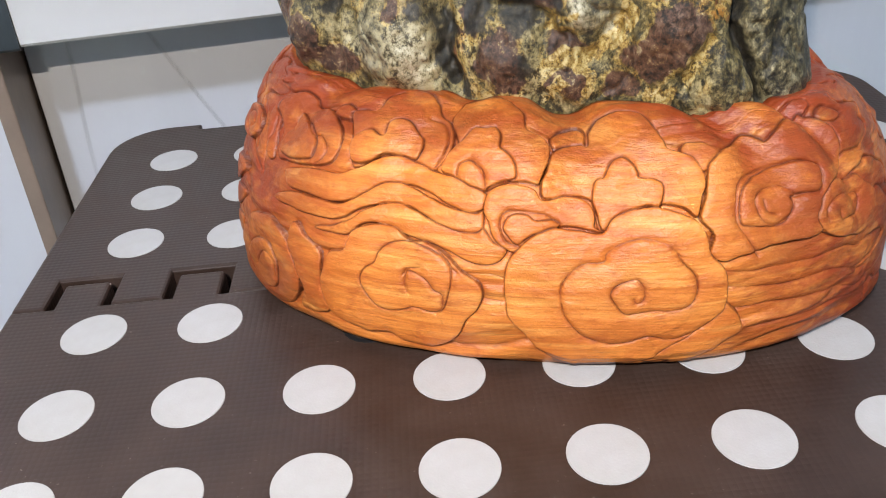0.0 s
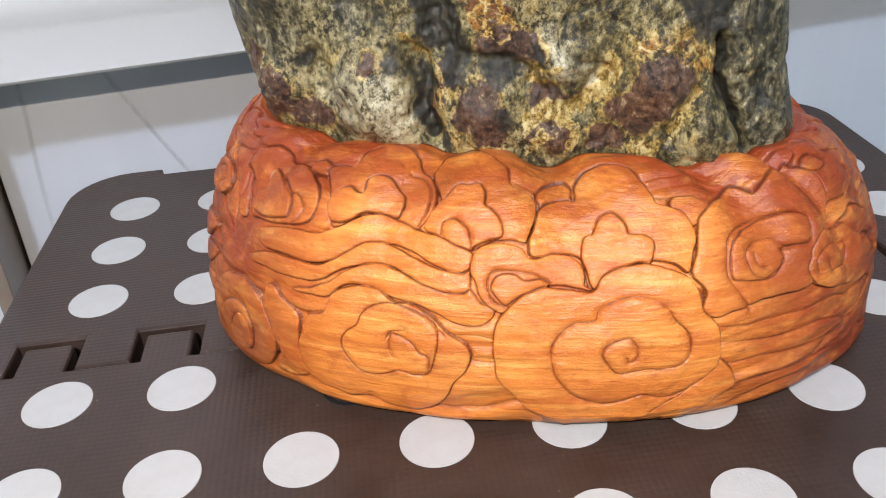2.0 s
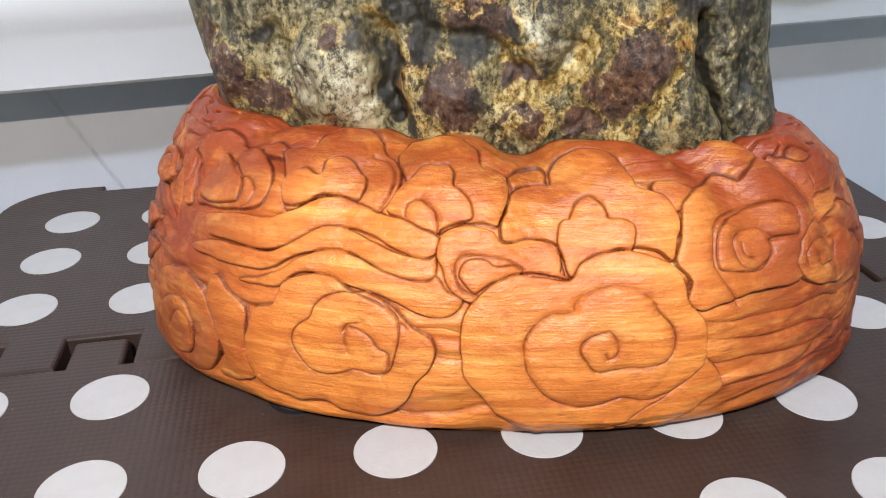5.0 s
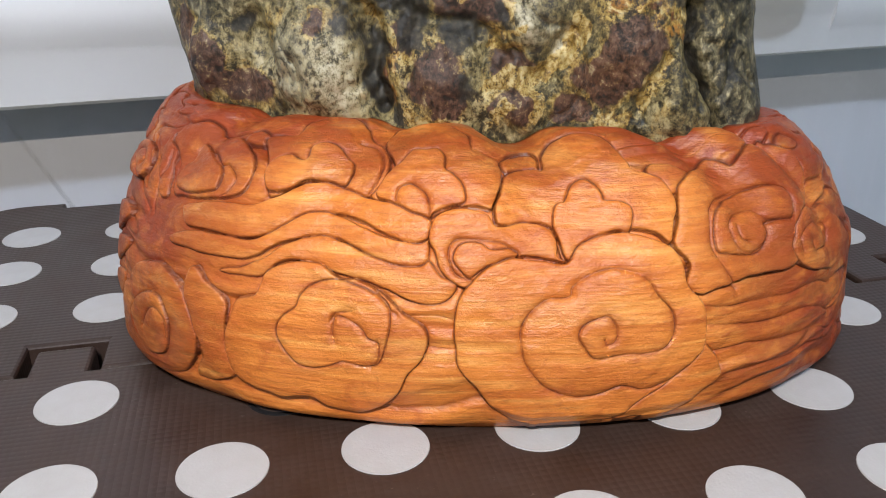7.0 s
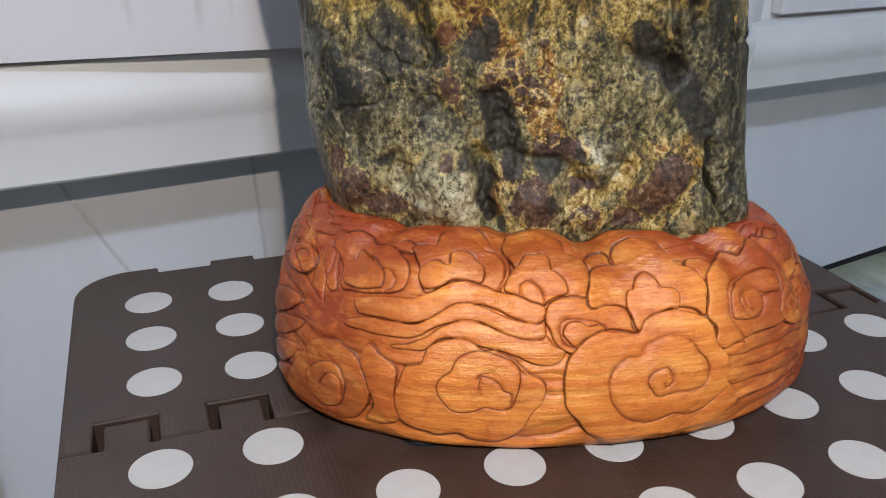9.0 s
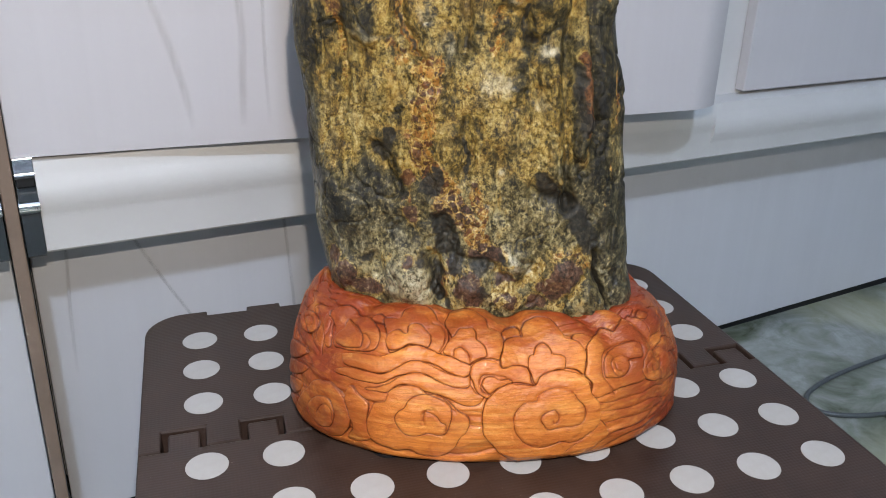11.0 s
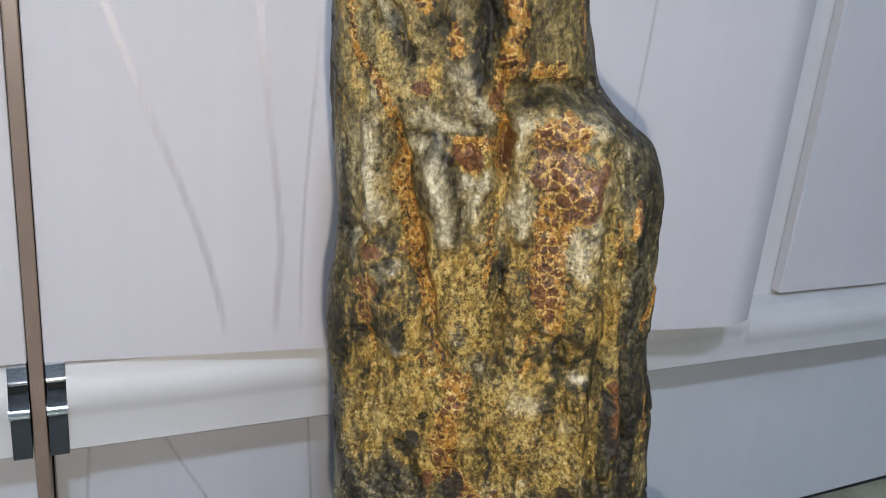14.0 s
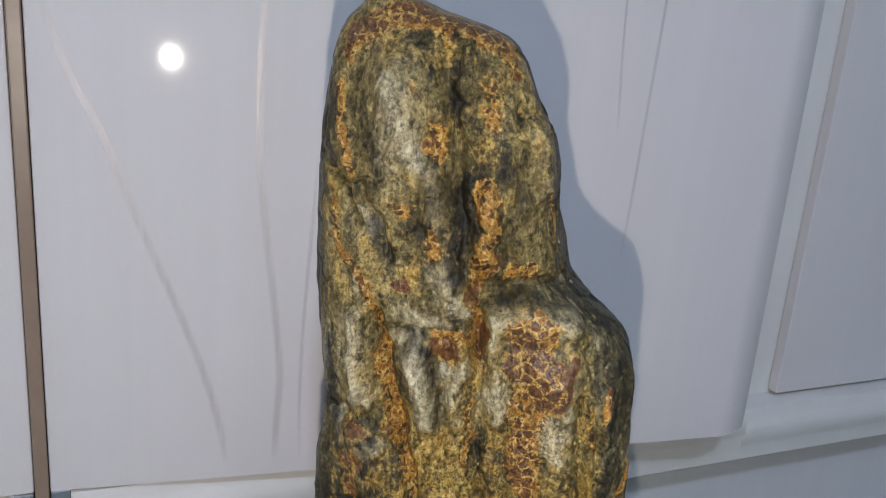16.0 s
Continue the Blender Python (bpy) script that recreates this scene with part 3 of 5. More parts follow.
# bars of the pin hinges, seen in the notches of both outer edges
for y in (Y0 + 0.0008, Y1 - 0.0050):
    part("hinge_bar", box(X0 + R - SX, X1 - R - SX, y - SY, y + 0.0042 - SY, TOP - SZ - 0.0150, TOP - SZ - 0.0022, 0.0008), PLASTIC, stool)
# skirts and folding legs
for name, y in (("front_skirt", Y0 + 0.0055), ("rear_skirt", Y1 - 0.0085)):
    part(name, box(X0 + R - SX, X1 - R - SX, y - SY, y + 0.003 - SY, TOP - SZ - 0.03, TOP - SZ - 0.0158), PLASTIC, stool)
for y, lean in ((Y0 + 0.010, -1), (Y1 - 0.024, 1)):
    leg = box(X0 + 0.012 - SX, X1 - 0.012 - SX, 0, 0.014, 0.0, -SZ - 0.017, 0.003)
    for v in leg.verts:
        v.co.y += y - SY + lean * 0.012 * (1 - v.co.z / 0.188)
    part("leg_panel", leg, PLASTIC, stool, "broad brown folding leg panel")
for x, lean in ((X0 + 0.006, -1), (X1 - 0.018, 1)):
    side = box(0, 0.010, Y0 + 0.03 - SY, Y1 - 0.03 - SY, 0.05, -SZ - 0.017, 0.002)
    for v in side.verts:
        v.co.x += x - SX
    part("side_panel", side, PLASTIC, stool)
# dots
bm = bmesh.new()
bmesh.ops.create_cone(bm, cap_ends=True, segments=40, radius1=0.0089, radius2=0.0086, depth=0.0010)
dot_mesh = bpy.data.meshes.new("dot")
bm.to_mesh(dot_mesh)
bm.free()
dot_mesh.materials.append(DOT)
for dy in (-0.0845, -0.0548, -0.0235, 0.0235, 0.0535, 0.0830):
    for c in range(9):
        if dy == -0.0235 and 2 <= c <= 6:
            continue
        dot = new("dot", dot_mesh)
        dot.parent = stool
        dot.location = (c * 0.031 - SX, dy, TOP - SZ - 0.00028)

# ---- the stone and its carved base ----
BASE_AT, BASE_TURN, BASE_A, BASE_B, BASE_E = (0.127, 0.0585), radians(-14.0), 0.088, 0.0605, 2.3
STONE_AT, STONE_TURN = (0.1227, 0.0625), radians(-20.0)
LEFT_Z = (-0.01, 0.03, 0.05, 0.066, 0.084, 0.102, 0.12, 0.138, 0.147, 0.156, 0.165, 0.178, 0.192, 0.201, 0.22, 0.237, 0.255, 0.282, 0.291, 0.3, 0.312, 0.324, 0.336, 0.345, 0.352, 0.3575, 0.361)
LEFT_X = (-0.058, -0.06, -0.0623, -0.0655, -0.0681, -0.0691, -0.0694, -0.0702, -0.0722, -0.0742, -0.0746, -0.0741, -0.0719, -0.071, -0.0707, -0.0717, -0.073, -0.0727, -0.0723, -0.0729, -0.0737, -0.0732, -0.0714, -0.0692, -0.0665, -0.0625, -0.056)
RIGHT_Z = (-0.01, 0.03, 0.05, 0.066, 0.084, 0.102, 0.12, 0.147, 0.165, 0.183, 0.21, 0.228, 0.237, 0.243, 0.249, 0.255, 0.261, 0.267, 0.276, 0.291, 0.303, 0.312, 0.321, 0.33, 0.339, 0.345, 0.35, 0.3535, 0.3575, 0.361)
RIGHT_X = (0.071, 0.071, 0.0703, 0.0677, 0.065, 0.0624, 0.0598, 0.0576, 0.0541, 0.0518, 0.05, 0.0497, 0.0477, 0.0459, 0.0408, 0.0325, 0.0251, 0.0217, 0.0195, 0.0164, 0.0157, 0.0136, 0.0111, 0.0059, 0.0021, 0, -0.005, -0.0135, -0.0285, -0.042)


def turn(x, y, at, a):
    return at[0] + x * math.cos(a) - y * math.sin(a), at[1] + x * math.sin(a) + y * math.cos(a)


def stone_plan(th, z, grow=0.0):
    """The stone's section at height z, in the stone's own frame."""
    l = sum(np.interp(z + k, LEFT_Z, LEFT_X) for k in (-0.003, 0, 0.003)) / 3
    r = sum(np.interp(z + k, RIGHT_Z, RIGHT_X) for k in (-0.003, 0, 0.003)) / 3
    a = (r - l) / 2 + grow
    b = np.interp(z, (0, 0.25, 0.30, 0.34, 0.361), (0.0275, 0.0275, 0.0265, 0.0225, 0.012)) + grow
    c, s = np.cos(th), np.sin(th)
    q = (np.abs(c / a) ** 2.9 + np.abs(s / b) ** 2.9) ** (-1 / 2.9)
    return (l + r) / 2 + q * c, q * s


def near(u, z, pts, wide):
    """How near each place lies to a point or a line of points: 1 on it, falling to 0."""
    ru, rz = wide if isinstance(wide, tuple) else (wide, wide)
    if len(pts) == 1:
        return np.exp(-((u - pts[0][0]) / ru) ** 2 - ((z - pts[0][1]) / rz) ** 2)
    best = np.full(u.shape, 1e9)
    for (a, b), (c, d) in zip(pts[:-1], pts[1:]):
        t = np.clip(((u - a) * (c - a) + (z - b) * (d - b)) / ((c - a) ** 2 + (d - b) ** 2 + 1e-9), 0, 1)
        best = np.minimum(best, (u - a - t * (c - a)) ** 2 + (z - b - t * (d - b)) ** 2)
    return np.exp(-best / ru ** 2)


# minerals, veins, hollows and painted highlights of the stone, in millimetres round its face and up it
DABS = collections.defaultdict(list)


def dab(zone, amount, wide, *pts):
    DABS[zone].append((amount, wide, pts))


dab("ochre", 1, 2.6, (-68.5, 331.4), (-65.9, 322), (-63.3, 312.4), (-60, 300.9))
dab("ochre", 1, 2.6, (-69.1, 289.5), (-66.7, 281.4), (-64.7, 273.3), (-54, 264.2), (-48.9, 254))
dab("ochre", 1, 3.2, (-47.7, 249.7), (-45.3, 238.9), (-43.9, 229.9), (-40.8, 218.9), (-37.9, 207.6), (-33.7, 196.3), (-30.7, 184.6))
dab("black", 1, 2.2, (-82, 322.4), (-75.5, 311.1), (-71.7, 305.1))
dab("black", 0.9, 1.6, (-63.3, 294.4), (-62.1, 292.1))
dab("black", 0.7, 1.8, (-89.2, 281.8), (-89.4, 266.2), (-89, 240.9))
dab("black", 0.6, 2.6, (-61.7, 335.8))
dab("pale", 0.75, 4.2, (-44.1, 335.1), (-42.4, 323.9), (-36.8, 314.8), (-34.4, 309.2))
dab("pale", 0.55, 2.6, (-54.7, 289.3), (-52, 283.4))
dab("tone", -0.5, 4.2, (-15, 303), (-16.2, 291), (-16.4, 278.8), (-17.3, 269.4))
dab("tone", -0.4, 3.2, (-23.7, 340.2), (-19.7, 325.6))
dab("tone", -0.3, 4.5, (-2.6, 313.2), (0.1, 307.6))
dab("tone", -0.45, 3.6, (7.7, 325.5))
dab("tone", -0.45, 4.2, (-50.6, 281.5), (-43.2, 274.1))
dab("tone", -0.3, 4.5, (-30.1, 243.3), (-29.2, 220.7), (-24.3, 214.4))
dab("tone", -0.25, 4, (-50.6, 313.6), (-45.6, 304.3), (-50, 298))
dab("tone", -0.2, 4, (-54.6, 239.6), (-56, 220.7))
dab("grey", 1, 4.2, (-15, 303), (-16.2, 291), (-16.4, 278.8), (-17.3, 269.4))
dab("grey", 0.8, 4.5, (-2.8, 317), (-1.2, 309.4))
dab("grey", 0.9, 5, (-49.4, 283.7), (-42.1, 274.2))
dab("grey", 0.8, 4.5, (-51.9, 315.4), (-45.5, 302.4))
dab("grey", 0.8, 3.4, (-23.7, 340.2), (-19.7, 325.6))
dab("grey", 0.7, 5, (-30.1, 243.3), (-29, 218.4))
dab("grey", 0.8, 6, (-67.5, 246.3), (-68.5, 227.3), (-71.8, 202.4))
dab("grey", 0.9, 7, (43.8, 247.4), (45.6, 230.8))
dab("grey", 0.8, 5, (8, 263.6), (33.6, 262), (47.2, 253.6))
dab("grey", 0.7, 4, (8.4, 301.9), (6.6, 292))
dab("grey", 0.7, 3, (-60.3, 288.6), (-58.5, 278.4))
dab("ochre", 0.95, 5, (-7.4, 301.5), (-5.3, 287.7), (-6.9, 277.5), (-9.4, 267))
dab("ochre", 0.65, 5, (-8.1, 333.6), (-5.5, 320.7))
dab("ochre", 0.55, 4.5, (27.2, 327.2), (26.3, 306.8), (29.9, 282.4))
dab("ochre", 0.9, 3, (2.8, 270.7), (16.4, 271.5))
dab("ochre", 0.7, 4.5, (-28.2, 319.3), (-26.7, 311.8))
dab("ochre", 0.6, 4, (-27.9, 283.9), (-25.4, 275.9))
dab("ochre", 0.6, 5, (-0.5, 344.7), (6.5, 337.4))
dab("ochre", 0.55, 4, (-36.4, 289.2), (-40.8, 292.8))
dab("rust", 1, 2.6, (-10.7, 263.7), (-11.8, 260.5))
dab("rust", 1, 2.6, (12, 269.6), (16.4, 270.5))
dab("rust", 0.8, 2.2, (-2.2, 275.7), (-5.3, 271.4))
dab("rust", 0.7, 2.5, (-29.8, 315.3))
dab("rust", 1, (4.2, 2.6), (-37.3, 263.1))
dab("rust", 1, (4.4, 3.6), (-18.2, 239.9))
dab("rust", 1, 2.8, (-7.4, 249.2), (-6.3, 238.4))
dab("ochre", 0.9, 3, (-22.7, 244.2), (-11.4, 245.6))
dab("ochre", 0.8, 2.6, (-10.4, 258.5), (-10.6, 250), (-8.7, 237))
dab("rust", 1, 8.5, (10.7, 247.7), (12.3, 239.2), (20.4, 235.3), (17.5, 228.5))
dab("ochre", 1, 10.5, (13, 249.9), (14.6, 237.2), (17.5, 228.5))
dab("rust", 0.75, 3.5, (4.9, 236.3), (9.4, 233.4))
dab("ochre", 1, 5, (15.5, 226.1), (14.5, 212.3), (14.9, 195.8), (16, 183.8))
dab("rust", 0.8, 4, (11.4, 197.8), (15.8, 186.2))
dab("pale", 0.6, 4, (-39.3, 254.2), (-28.4, 252.3), (-22, 250.9))
dab("pale", 0.6, 4.5, (-25.1, 269.7), (-20.4, 259.6))
dab("pale", 1, 3.4, (-17.2, 257.9), (-14.4, 255.6))
dab("pale", 1, 3.4, (-2.5, 256.1), (-3.6, 246.4))
dab("pale", 1, 4, (-0.2, 229.1), (-3.4, 220.7))
dab("pale", 0.85, 2.4, (-17.8, 232.5), (-15.6, 230.5))
dab("pale", 0.7, 3, (-56.7, 260.5))
dab("pale", 0.7, 5, (19.4, 220.7), (21.6, 210.4))
dab("pale", 0.45, 3, (-59.1, 238.7), (-57.6, 220.4))
dab("yellow", 0.6, 5.5, (-10.2, 227.8), (-13.3, 208.9), (-9.4, 183))
dab("yellow", 0.5, 4, (-48, 203.3), (-45.6, 184.3))
dab("yellow", 0.5, 4, (-54.7, 235), (-54.3, 216.4))
dab("yellow", 0.4, 5, (-36.7, 297.3), (-34.1, 285.4))
dab("yellow", 0.5, 7, (-22, 315.9), (-11.3, 310.9))
dab("yellow", 0.55, 8, (15.4, 335.3), (17.5, 315), (19, 287.6))
dab("yellow", 0.5, 4, (-87, 182.5), (-69.8, 188.3))
dab("yellow", 0.4, 5, (-43.3, 338.9), (-31.3, 336))
dab("yellow", 0.45, 4, (-73.1, 182.4), (-65.7, 187))
dab("rust", 1, (4.6, 2.2), (-53.7, 202.9))
dab("rust", 1, (2.6, 1.8), (-41.5, 205.3))
dab("rust", 1, (3.4, 5), (-55.2, 189.2))
dab("rust", 1, (4, 3.4), (-56.5, 175.7))
dab("ochre", 0.6, 5, (-56.1, 191.9), (-56.5, 176.9))
dab("rust", 0.62, 4.5, (-65.6, 348.6), (-45.9, 357.1), (-33.6, 356.9), (-18.1, 353.1), (-0.5, 348.3))
dab("ochre", 0.75, 5.5, (-65.4, 343), (-47.7, 355.1), (-33.4, 355), (-13.7, 351.5), (6.9, 345.6))
dab("rust", 0.4, (7, 4), (-30, 343.4))
dab("rust", 0.5, 2.2, (-36, 332.9))
dab("black", 0.5, 3, (-1.5, 261.9), (10.5, 263.2), (26.7, 260.9))
dab("black", 0.5, 1.4, (-12, 255.2), (-9.1, 260.7))
dab("relief", 3.6, (9, 24), (-42.4, 323.9))
dab("relief", -1.6, 2.2, (-55, 297.4), (-48.3, 285.9), (-42.1, 274.2))
dab("relief", -2, 3, (-25.1, 343.7), (-21, 316), (-15.9, 287), (-12.4, 264.6))
dab("relief", 1.6, 4, (-6.2, 299.6), (-6.9, 277.5))
dab("relief", -2.4, 4, (7.7, 325.5))
dab("relief", 2, 5, (-23, 269.9), (-18.2, 257.7))
dab("relief", -2.6, 3.5, (-8.8, 254.5), (-7.7, 237.1))
dab("relief", 2, 5, (-29.2, 305.8), (-25.8, 282.1))
dab("relief", 2, 6, (17.7, 318.8), (21.6, 301.4))
dab("relief", -3, 3.2, (-9.1, 261.8), (-1.5, 264.3), (13.4, 266), (36.3, 265.3))
dab("relief", 4, 6.5, (-1.4, 254.1), (9.8, 255.7), (28.1, 254.6))
dab("relief", 3, 10, (14.5, 239.3), (26.3, 235.6))
dab("relief", 2.2, 3, (-3.1, 255), (-3.8, 244.2))
dab("relief", -2.2, 2.2, (-71, 301.6), (-61.2, 292.6), (-54.5, 283.1))
dab("relief", 1.4, 2.6, (-65.6, 316.1), (-62.2, 304.6))
dab("relief", -1.5, 2.6, (-21.2, 235.5), (-17, 236))
dab("relief", -2.2, 2.6, (-49.1, 249.5), (-41, 223.5), (-33.7, 196.3))
dab("relief", 2, 4, (-54.4, 248.7), (-53.1, 221.3))
dab("relief", 2.2, 6, (-30.4, 252.1), (-28.3, 225.4))
dab("ochre", 1, 3.2, (-47.7, 248.9), (-44.8, 231.9), (-41.2, 216.7), (-38.4, 205.5), (-33.8, 196.6), (-31.1, 189.8))
dab("ochre", 0.9, 1.4, (-31.1, 187.4), (-28.5, 173.1), (-22.9, 159.9))
dab("rust", 0.6, 1.8, (-33.1, 197.8), (-31.3, 192.1))
dab("black", 0.55, 1, (-30.3, 182.7), (-27.7, 170.7), (-22, 158.8))
dab("pale", 1, 4.4, (-58.1, 244.1), (-55.8, 231.3), (-53, 218.1), (-57.8, 214.3))
dab("pale", 0.95, 4.6, (-29.9, 229.5), (-25.9, 219.8), (-26.3, 212))
dab("pale", 0.6, 5, (-37.7, 243), (-34.1, 232.5))
dab("pale", 0.75, 3.2, (-14.1, 235.7), (-14.5, 227), (-17.2, 221.4))
dab("pale", 0.6, 2.6, (-3, 244.6), (-4.3, 234))
dab("pale", 0.9, 3.6, (1.8, 225.6), (0.9, 216.8))
dab("pale", 0.8, (6, 2.2), (-42.6, 166.6))
dab("pale", 0.8, 5, (21.6, 210.9), (25.3, 203))
dab("pale", 0.9, (5, 1.8), (28.3, 161.9))
dab("pale", 0.8, 2.4, (14.3, 178.6))
dab("pale", 0.8, 2, (11.5, 113.3))
dab("pale", 0.5, 4, (-71.5, 207.3), (-67.1, 198.3))
dab("pale", 0.6, 4, (-8.9, 162.2))
dab("pale", 0.6, 3.5, (3.6, 149.2), (10.9, 148.3))
dab("pale", 0.7, 3, (-18.7, 172.6))
dab("pale", 0.5, 4, (-44.4, 198.2), (-56.1, 192.4))
dab("pale", 0.5, 4, (26.6, 141.3))
dab("pale", 0.6, (8, 2), (-18.2, 145))
dab("pale", 0.5, 4, (-11.9, 213.9))
dab("rust", 1, (5, 4), (-20.9, 241.3))
dab("rust", 0.9, 2.6, (-8.1, 246.5), (-7.3, 242.3))
dab("rust", 1, (4.4, 2.4), (-57.8, 202.4))
dab("rust", 0.95, (4.4, 4), (-62.7, 187))
dab("rust", 0.9, (4, 2.8), (-58.3, 177.8))
dab("rust", 1, (4.4, 3.4), (12.8, 204.3))
dab("rust", 0.8, 4, (11.1, 192.2), (13.9, 185.3))
dab("rust", 0.9, 3.6, (24.9, 225.3), (28.2, 239.3))
dab("ochre", 0.6, 3, (-66.5, 187.7), (-55.8, 180.5), (-55.7, 170.7))
dab("ochre", 0.5, 3, (-55.8, 168.2), (-54.9, 150.4))
dab("ochre", 1, 5.6, (9.5, 226), (11.3, 208.3), (10.9, 194.6), (15.1, 185.3))
dab("ochre", 0.7, 2.5, (-10.2, 218.5), (-9.2, 205), (-10, 193.4))
dab("ochre", 0.55, 5, (-33.3, 165.4), (-28.2, 158.3))
dab("ochre", 0.5, 4, (8.3, 175.5), (7.9, 160.7))
dab("ochre", 0.5, 3, (-17.2, 200))
dab("yellow", 0.55, 16, (-38.7, 182), (-28.2, 153.2))
dab("yellow", 0.65, 12, (-9.6, 184), (-3.9, 155))
dab("yellow", 0.6, 14, (6.1, 145.5), (10.5, 108.5))
dab("yellow", 0.85, 6, (30, 154), (33.9, 136.2), (35.2, 117.7))
dab("yellow", 0.5, 10, (-44.7, 141.2), (-50.3, 151))
dab("yellow", 0.55, 10, (19.3, 178.3), (30, 178.5))
dab("yellow", 0.5, 8, (-10.4, 133.9), (-13.3, 149.2))
dab("yellow", 0.45, 6, (-14.8, 197.8), (3.6, 198.8))
dab("yellow", 0.45, 8, (22.7, 120.1), (21, 103.7))
dab("black", 1, (3.4, 2.4), (21.4, 165.7))
dab("black", 0.8, 1, (18.6, 177.1), (17.6, 166.1))
dab("black", 0.6, 3.4, (-4.3, 166.2), (-2.9, 161.3))
dab("black", 0.5, 2.6, (-5.5, 134.3))
dab("black", 0.8, 1.2, (-3.5, 126.5), (-2.3, 114.4))
dab("black", 0.5, 3, (3, 211.3))
dab("tone", -0.35, 4, (-4.5, 200.7), (-4.2, 191.5))
dab("grey", 0.7, 3.5, (-5.2, 216.5), (-3.8, 189.1))
dab("black", 0.7, 2, (-26, 239.4))
dab("black", 0.5, 2.4, (-1.9, 218.9), (0.6, 213.4))
dab("tone", -0.3, 5, (24.5, 214.3))
dab("tone", -0.4, 6, (-72.3, 109), (-59.3, 94.7))
dab("grey", 0.8, 7, (-34.2, 245.3), (-22.5, 231))
dab("grey", 1, 5, (-74.8, 234.3), (-77, 211.3))
dab("tone", -0.3, 5, (-74.8, 234.3), (-74, 211.6))
dab("grey", 0.8, 4, (-20, 222.4), (-20.9, 208.9))
dab("grey", 0.8, 4, (27.9, 219.9), (27.2, 213.2))
dab("ochre", 1, 6, (-17.8, 154), (-19.2, 138.4), (-22.2, 124.9))
dab("ochre", 1, 5.5, (-22.2, 122.2), (-17.4, 114.5), (-10.8, 104), (-4.1, 93.4), (2.7, 83.9))
dab("rust", 0.95, 4.4, (-23.2, 120.8), (-18.7, 117.1))
dab("rust", 0.9, 4, (-26.5, 109.5))
dab("rust", 0.9, 4.5, (-10.6, 99.9), (-4.2, 96.2))
dab("rust", 0.8, 3, (-16.8, 141.3))
dab("rust", 0.8, 4, (-24.8, 94.2))
dab("ochre", 0.8, 3, (-26.3, 101.1))
dab("ochre", 0.9, 2.6, (1.8, 105.1), (4, 94.1))
dab("rust", 0.6, 2.5, (1.7, 107.9))
dab("ochre", 0.5, 4, (-3.6, 147.4))
dab("black", 1, 3.2, (-41.9, 122.8), (-37.5, 119.3), (-35.6, 127.6))
dab("black", 0.8, 3, (-30.4, 106.3), (-27.7, 102.4))
dab("black", 1, 3, (-17.7, 106.2), (-15.4, 113.3))
dab("black", 1, 4.2, (-12.6, 94), (-10.1, 81.3))
dab("black", 1, 3.6, (28, 110.8), (31.7, 105.4))
dab("black", 1, 5.4, (39.2, 99.9), (47.4, 92.7), (53, 83.9))
dab("black", 0.6, 2.4, (-66.1, 87.2))
dab("black", 0.5, 2, (-71.1, 131.5))
dab("black", 0.5, 3, (-21.9, 77.1), (-16.5, 71.8))
dab("grey", 1, 10, (-72, 114.7), (-67.7, 98.6), (-55.7, 86.7))
dab("grey", 1, 8, (-45, 111.4), (-45.1, 97.2))
dab("grey", 0.6, 6, (-30.4, 87.8), (-33.2, 93.2))
dab("grey", 1, 7, (39.7, 115), (46.7, 103.8))
dab("grey", 0.7, 7, (-74.5, 141.8), (-77.9, 124.4))
dab("yellow", 0.4, 6, (-39.3, 77.7), (-30.4, 70.1))
dab("yellow", 0.6, 5, (13.5, 97.6), (11.4, 89))
dab("relief", 3, 4.6, (-57.5, 248.4), (-55.8, 231.3), (-53.5, 216.9))
dab("relief", 3, 4.8, (-31.8, 236.9), (-26.9, 222), (-24.4, 211))
dab("relief", 2, 3.6, (-15.1, 246.2), (-14.6, 229.2), (-15.2, 211.5))
dab("relief", 2.4, 4, (-2.7, 246.7), (0.6, 223.4), (1.7, 214.6))
dab("relief", 2.6, 9, (20.7, 230.7), (26.2, 208.7), (28.3, 180.9))
dab("relief", 2.6, 5.5, (30, 154), (33.9, 136.2), (34.5, 115))
dab("relief", 3, 9, (-53, 197.4), (-48.2, 181.2), (-42.6, 174.4))
dab("relief", 2.4, 12, (-63, 102.6), (-55.4, 95.4))
dab("relief", 1.6, 6, (-17.7, 148.9), (-20.6, 122.4))
dab("relief", 1.8, 5, (-42.6, 165.8))
dab("relief", 2, 8, (-38.8, 144.5))
dab("relief", 1.6, 7, (5.9, 150.6), (9.4, 130.1))
dab("relief", -2.6, 2.4, (-47.7, 248.9), (-44.8, 231.9), (-41.2, 216.7), (-38.4, 205.5), (-31.1, 189.8), (-28, 173.2), (-22, 158.8))
dab("relief", -2.2, 2.4, (-8.2, 250.6), (-7.2, 229.5), (-5.5, 207.5), (-4.6, 184.3), (-4.1, 160))
dab("relief", -2.6, 2.8, (33.8, 224.4), (37.6, 197.3), (41.1, 178.3), (37.3, 161.4), (35.9, 149), (39.4, 120.3), (40.3, 98.5))
dab("relief", -3, (4, 3), (21.4, 165))
dab("relief", -1.6, 2, (-20, 222.4), (-18.5, 206.8), (-20.5, 192.8))
dab("relief", -1.8, 3, (-74.1, 207), (-61.3, 206))
dab("relief", -2.2, 3.4, (-41.9, 122.8), (-30.5, 104.9))
dab("relief", -2, 3, (-12.6, 94), (-10, 78.4))
